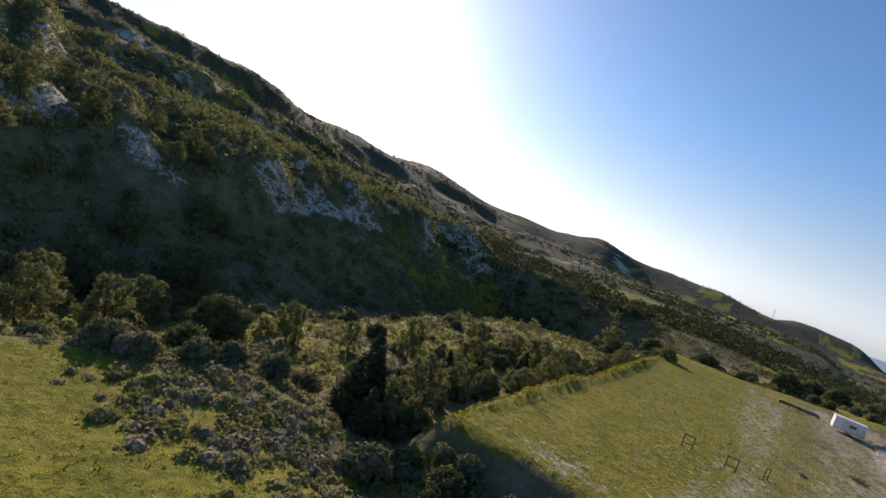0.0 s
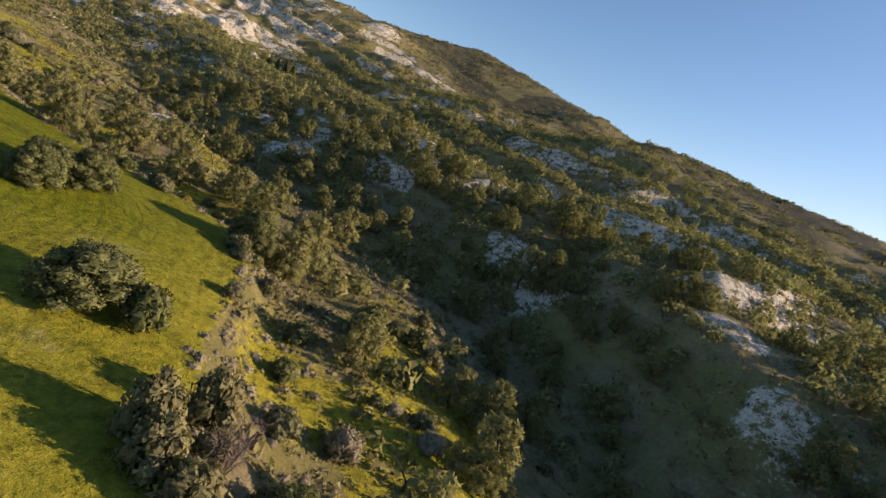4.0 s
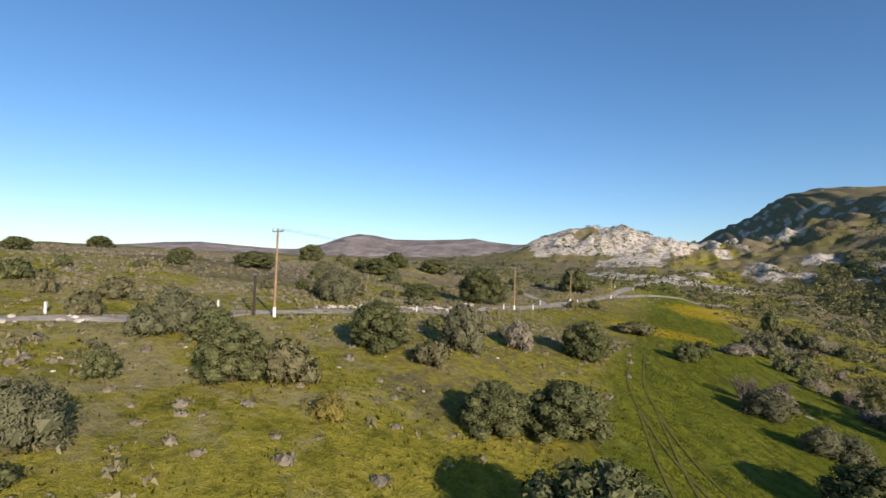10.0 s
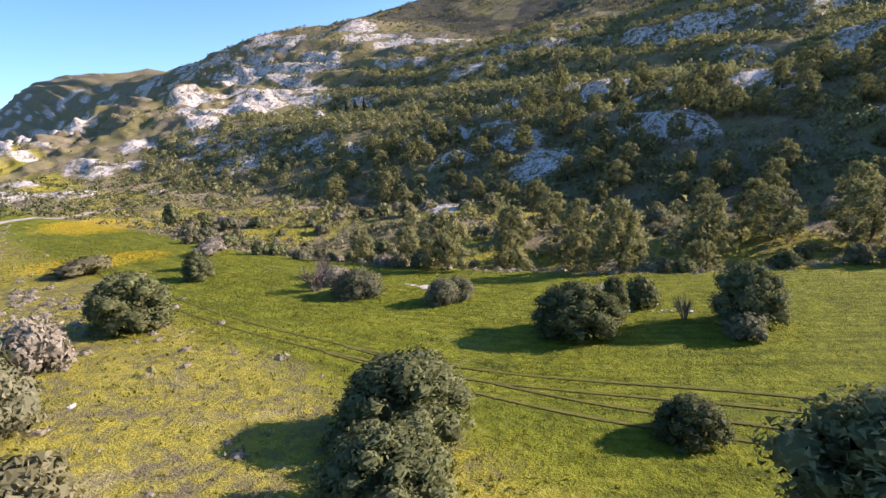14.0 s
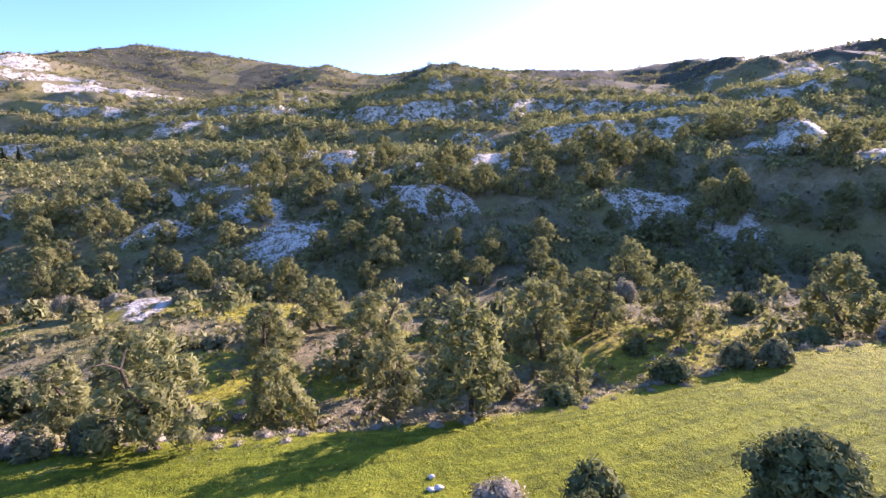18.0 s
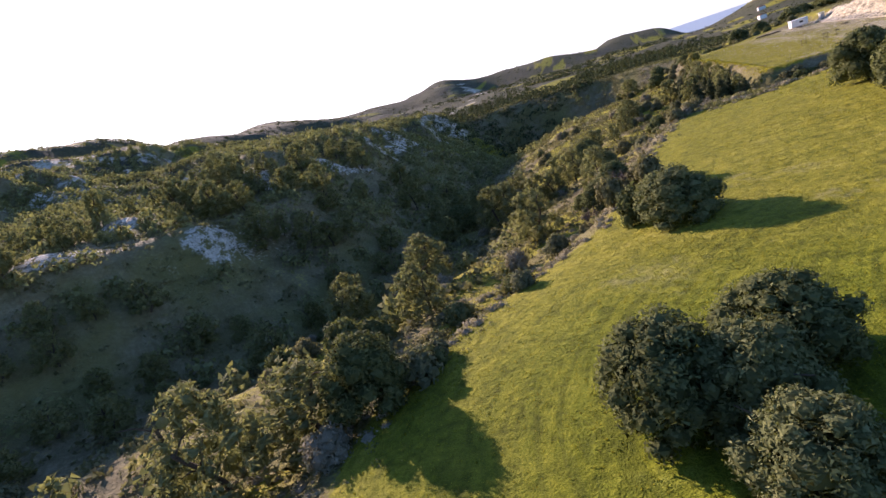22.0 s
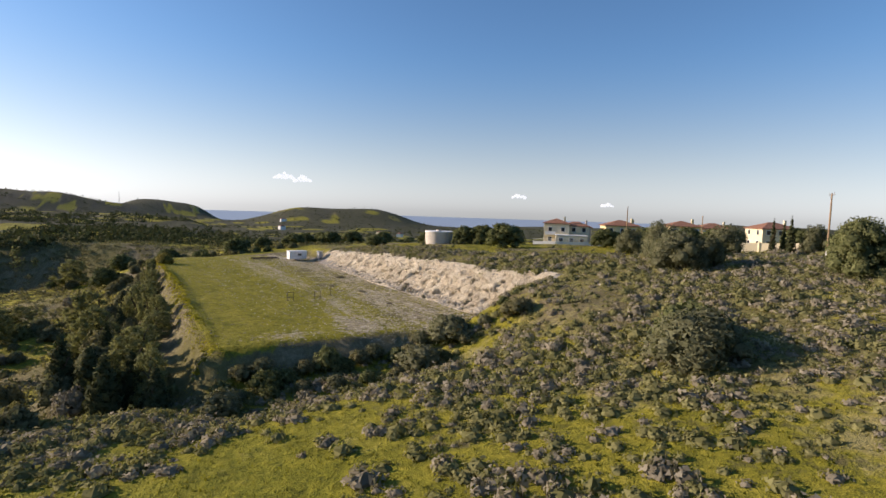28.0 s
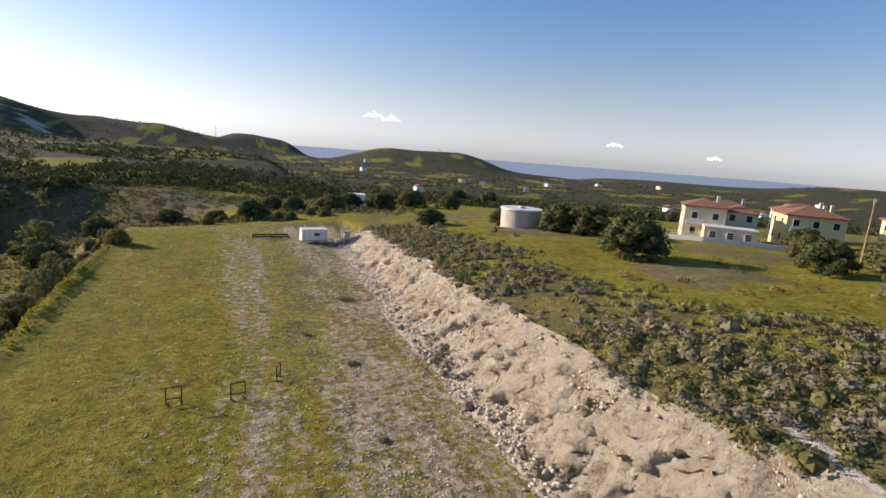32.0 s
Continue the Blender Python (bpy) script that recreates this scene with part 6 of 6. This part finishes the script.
def house(x, y, turn, blocks, wall, label, balcony=True, chimney=True, base=0.0):
    """A village house of one or more blocks (x0, x1, y0, y1, height, roof rise)."""
    root = thing("house", at_ground(x, y, base, turn), label, "house", "houses of the village")
    for bi, (x0, x1, y0, y1, h, rise) in enumerate(blocks):
        shell = part("wall", boxed(x0, x1, y0, y1, -2.5, h, bevel=0.03), wall, root)
        if rise:
            roof = part("roof", hip_roof(x0, x1, y0, y1, h + 0.12, rise), TILE, root, "brown-red tiled hip roof")
        else:
            part("parapet", boxed(x0 - 0.08, x1 + 0.08, y0 - 0.08, y1 + 0.08, h, h + 0.25, bevel=0.03), WHITE, root)
        storeys = 2 if h > 4.5 else 1
        for st in range(storeys):
            z = 1.0 + st * 2.95
            n = max(int((x1 - x0) / 2.6), 1)
            for i in range(n):
                cx = x0 + (i + 0.5) * (x1 - x0) / n
                for side in (-1, 1):
                    fy = y0 if side < 0 else y1
                    w = part("window", boxed(cx - 0.62, cx + 0.62, min(fy, fy + side * 0.07), max(fy, fy + side * 0.07), z - 0.08, z + 1.38, bevel=0.01), WHITE, root)
                    part("pane", boxed(cx - 0.5, cx + 0.5, min(fy + side * 0.06, fy + side * 0.085), max(fy + side * 0.06, fy + side * 0.085), z + 0.04, z + 1.26), GLASS, w)
            m = max(int((y1 - y0) / 3.2), 1)
            for i in range(m):
                cy = y0 + (i + 0.5) * (y1 - y0) / m
                for side in (-1, 1):
                    fx = x0 if side < 0 else x1
                    w = part("window", boxed(min(fx, fx + side * 0.07), max(fx, fx + side * 0.07), cy - 0.55, cy + 0.55, z - 0.08, z + 1.38, bevel=0.01), WHITE, root)
                    part("pane", boxed(min(fx + side * 0.06, fx + side * 0.085), max(fx + side * 0.06, fx + side * 0.085), cy - 0.44, cy + 0.44, z + 0.04, z + 1.26), GLASS, w)
    x0, x1, y0, y1, h, rise = blocks[0]
    if balcony:
        deck = part("balcony", boxed(x0 + 0.4, x0 + 3.4, y0 - 1.3, y0, 2.9, 3.06, bevel=0.02), WHITE, root)
        part("railing", boxed(x0 + 0.4, x0 + 3.4, y0 - 1.3, y0 - 1.22, 3.06, 3.95, bevel=0.02), WHITE, deck)
    if chimney:
        part("chimney", boxed(x1 - 1.6, x1 - 1.0, (y0 + y1) / 2 - 0.3, (y0 + y1) / 2 + 0.3, h + 0.4, h + rise + 0.7, bevel=0.03), wall, root)
    return root


house(93.5, 37.5, -42, [(-6.0, 1.5, -4.0, 4.5, 6.3, 1.5), (1.5, 7.5, -1.0, 6.0, 5.6, 1.4), (-2.5, 6.5, -8.5, -4.0, 2.9, 0)], CREAM, "cream two-storey house with a brown tiled roof and a walled terrace", True, True)
house(109.5, 29.0, -38, [(-5.5, 4.5, -4.5, 4.5, 6.0, 1.7)], YELLOW, "pale yellow two-storey house with a red tiled roof")
house(121.5, 16.0, -38, [(-5.0, 4.0, -4.0, 4.5, 5.9, 1.6)], YELLOW, "yellow two-storey house with a red tiled hip roof")
house(124.0, 41.0, -40, [(-5.0, 5.0, -4.0, 4.0, 6.2, 1.8)], CREAM, "cream house with a red roof behind the front row", False)
house(112.0, 51.0, -40, [(-5.0, 5.0, -4.0, 4.0, 6.0, 1.8)], GREY_RENDER, "grey house with a red roof behind the front row", False)
house(146.0, 22.0, -40, [(-5.0, 5.0, -4.0, 4.0, 6.0, 1.8)], CREAM, "cream house with a tiled roof at the village edge", False)
house(134.0, -3.0, -30, [(-5.0, 5.0, -4.0, 4.0, 5.6, 1.8)], CREAM, "cream house with a terracotta roof among trees", False)
house(176.0, 14.0, -30, [(-5.0, 5.0, -4.0, 4.0, 4.0, 1.8)], YELLOW, "low yellow house with an orange tiled roof among trees", False)
house(52.0, 190.0, -20, [(-4.0, 4.0, -3.5, 3.5, 4.0, 0)], WHITE, "small white flat-roofed house among far trees", False, False)


def garden_wall(name, label, pts, tall, wall, piers):
    pts = np.array(pts, float)
    root = thing(name, at_ground(*pts[0]), label, "wall")
    inv = root.matrix_world.inverted()
    for i in range(len(pts) - 1):
        a, b = pts[i], pts[i + 1]
        za, zb = float(ground(*a)), float(ground(*b))
        d = Vector((b[0] - a[0], b[1] - a[1], zb - za))
        n = Vector((-d.y, d.x, 0)).normalized() * 0.1
        bm = bmesh.new()
        A, B = Vector((*a, za)), Vector((*b, zb))
        vs = [bm.verts.new(inv @ (q + k * n + Vector((0, 0, z)))) for q in (A, B) for k in (-1, 1) for z in (-0.6, tall)]
        for f in ((0, 1, 3, 2), (4, 6, 7, 5), (0, 4, 5, 1), (2, 3, 7, 6), (1, 5, 7, 3), (0, 2, 6, 4)):
            bm.faces.new([vs[j] for j in f])
        part("panel", bm, wall, root)
        if piers:
            q = inv @ A
            part("pier", boxed(q.x - 0.22, q.x + 0.22, q.y - 0.22, q.y + 0.22, q.z - 0.5, q.z + tall + 0.35, bevel=0.03), wall, root)
    return root


garden_wall("garden_wall", "cream rendered garden wall with stepped piers", [(93, -16), (95.5, -20), (97.5, -24), (99, -28), (100.5, -32), (102, -37), (103, -42)], 1.9, CREAM, True)
garden_wall("garden_wall", "low white wall below the village houses", [(80, 36), (84, 31), (89, 27), (94, 23.5), (99, 20.5)], 0.9, WHITE, False)


def railing(pts):
    pts = np.array(pts, float)
    root = thing("railing", at_ground(*pts[0]), "white metal railing on the low wall", "railing")
    inv = root.matrix_world.inverted()
    for i in range(len(pts) - 1):
        A, B = (Vector((*q, float(ground(*q)) + 0.9)) for q in (pts[i], pts[i + 1]))
        for z in (0.35, 0.75):
            part("rail", rod(inv @ (A + Vector((0, 0, z))), inv @ (B + Vector((0, 0, z))), 0.03, 0.03, 6), WHITE, root)
        for t in (0.0, 0.5):
            q = A.lerp(B, t)
            part("upright", rod(inv @ q, inv @ (q + Vector((0, 0, 0.8))), 0.03, 0.03, 6), WHITE, root)


railing([(80, 36), (84, 31), (89, 27), (94, 23.5), (99, 20.5)])


def antenna_mast():
    a, d = radians(-2.3), 1500
    root = thing("antenna_mast", at_ground(d * math.sin(a), d * math.cos(a), -1), "thin lattice mast on the distant hill", "mast")
    for s in (-1, 1):
        part("leg", rod((s * 1.2, 0, 0), (s * 0.3, 0, 30), 0.3, 0.2, 5), STEEL, root)
    for i in range(6):
        z = 2 + i * 4.6
        part("brace", rod((-1.1 + i * 0.13, 0, z), (1.0 - i * 0.13, 0, z + 4), 0.14, 0.14, 4), STEEL, root)


antenna_mast()


def far_hamlet():
    """White and cream houses dotted over the coastal plain, far off."""
    rng = np.random.RandomState(33)
    for i in range(26):
        az, d = rng.uniform(8, 75), rng.uniform(520, 1250)
        x, y = d * math.sin(radians(az)), d * math.cos(radians(az))
        root = thing("far_house", at_ground(x, y, 0, rng.uniform(0, 90)), "tiny pale house far off on the coastal plain", "house", "far houses of the plain")
        w = rng.uniform(4, 9)
        part("wall", boxed(-w, w, -4, 4, -3, rng.uniform(4, 7), bevel=0.05), WHITE if i % 3 else CREAM, root)
        part("roof", hip_roof(-w, w, -4, 4, 6.6, 1.8), TILE, root)


far_hamlet()
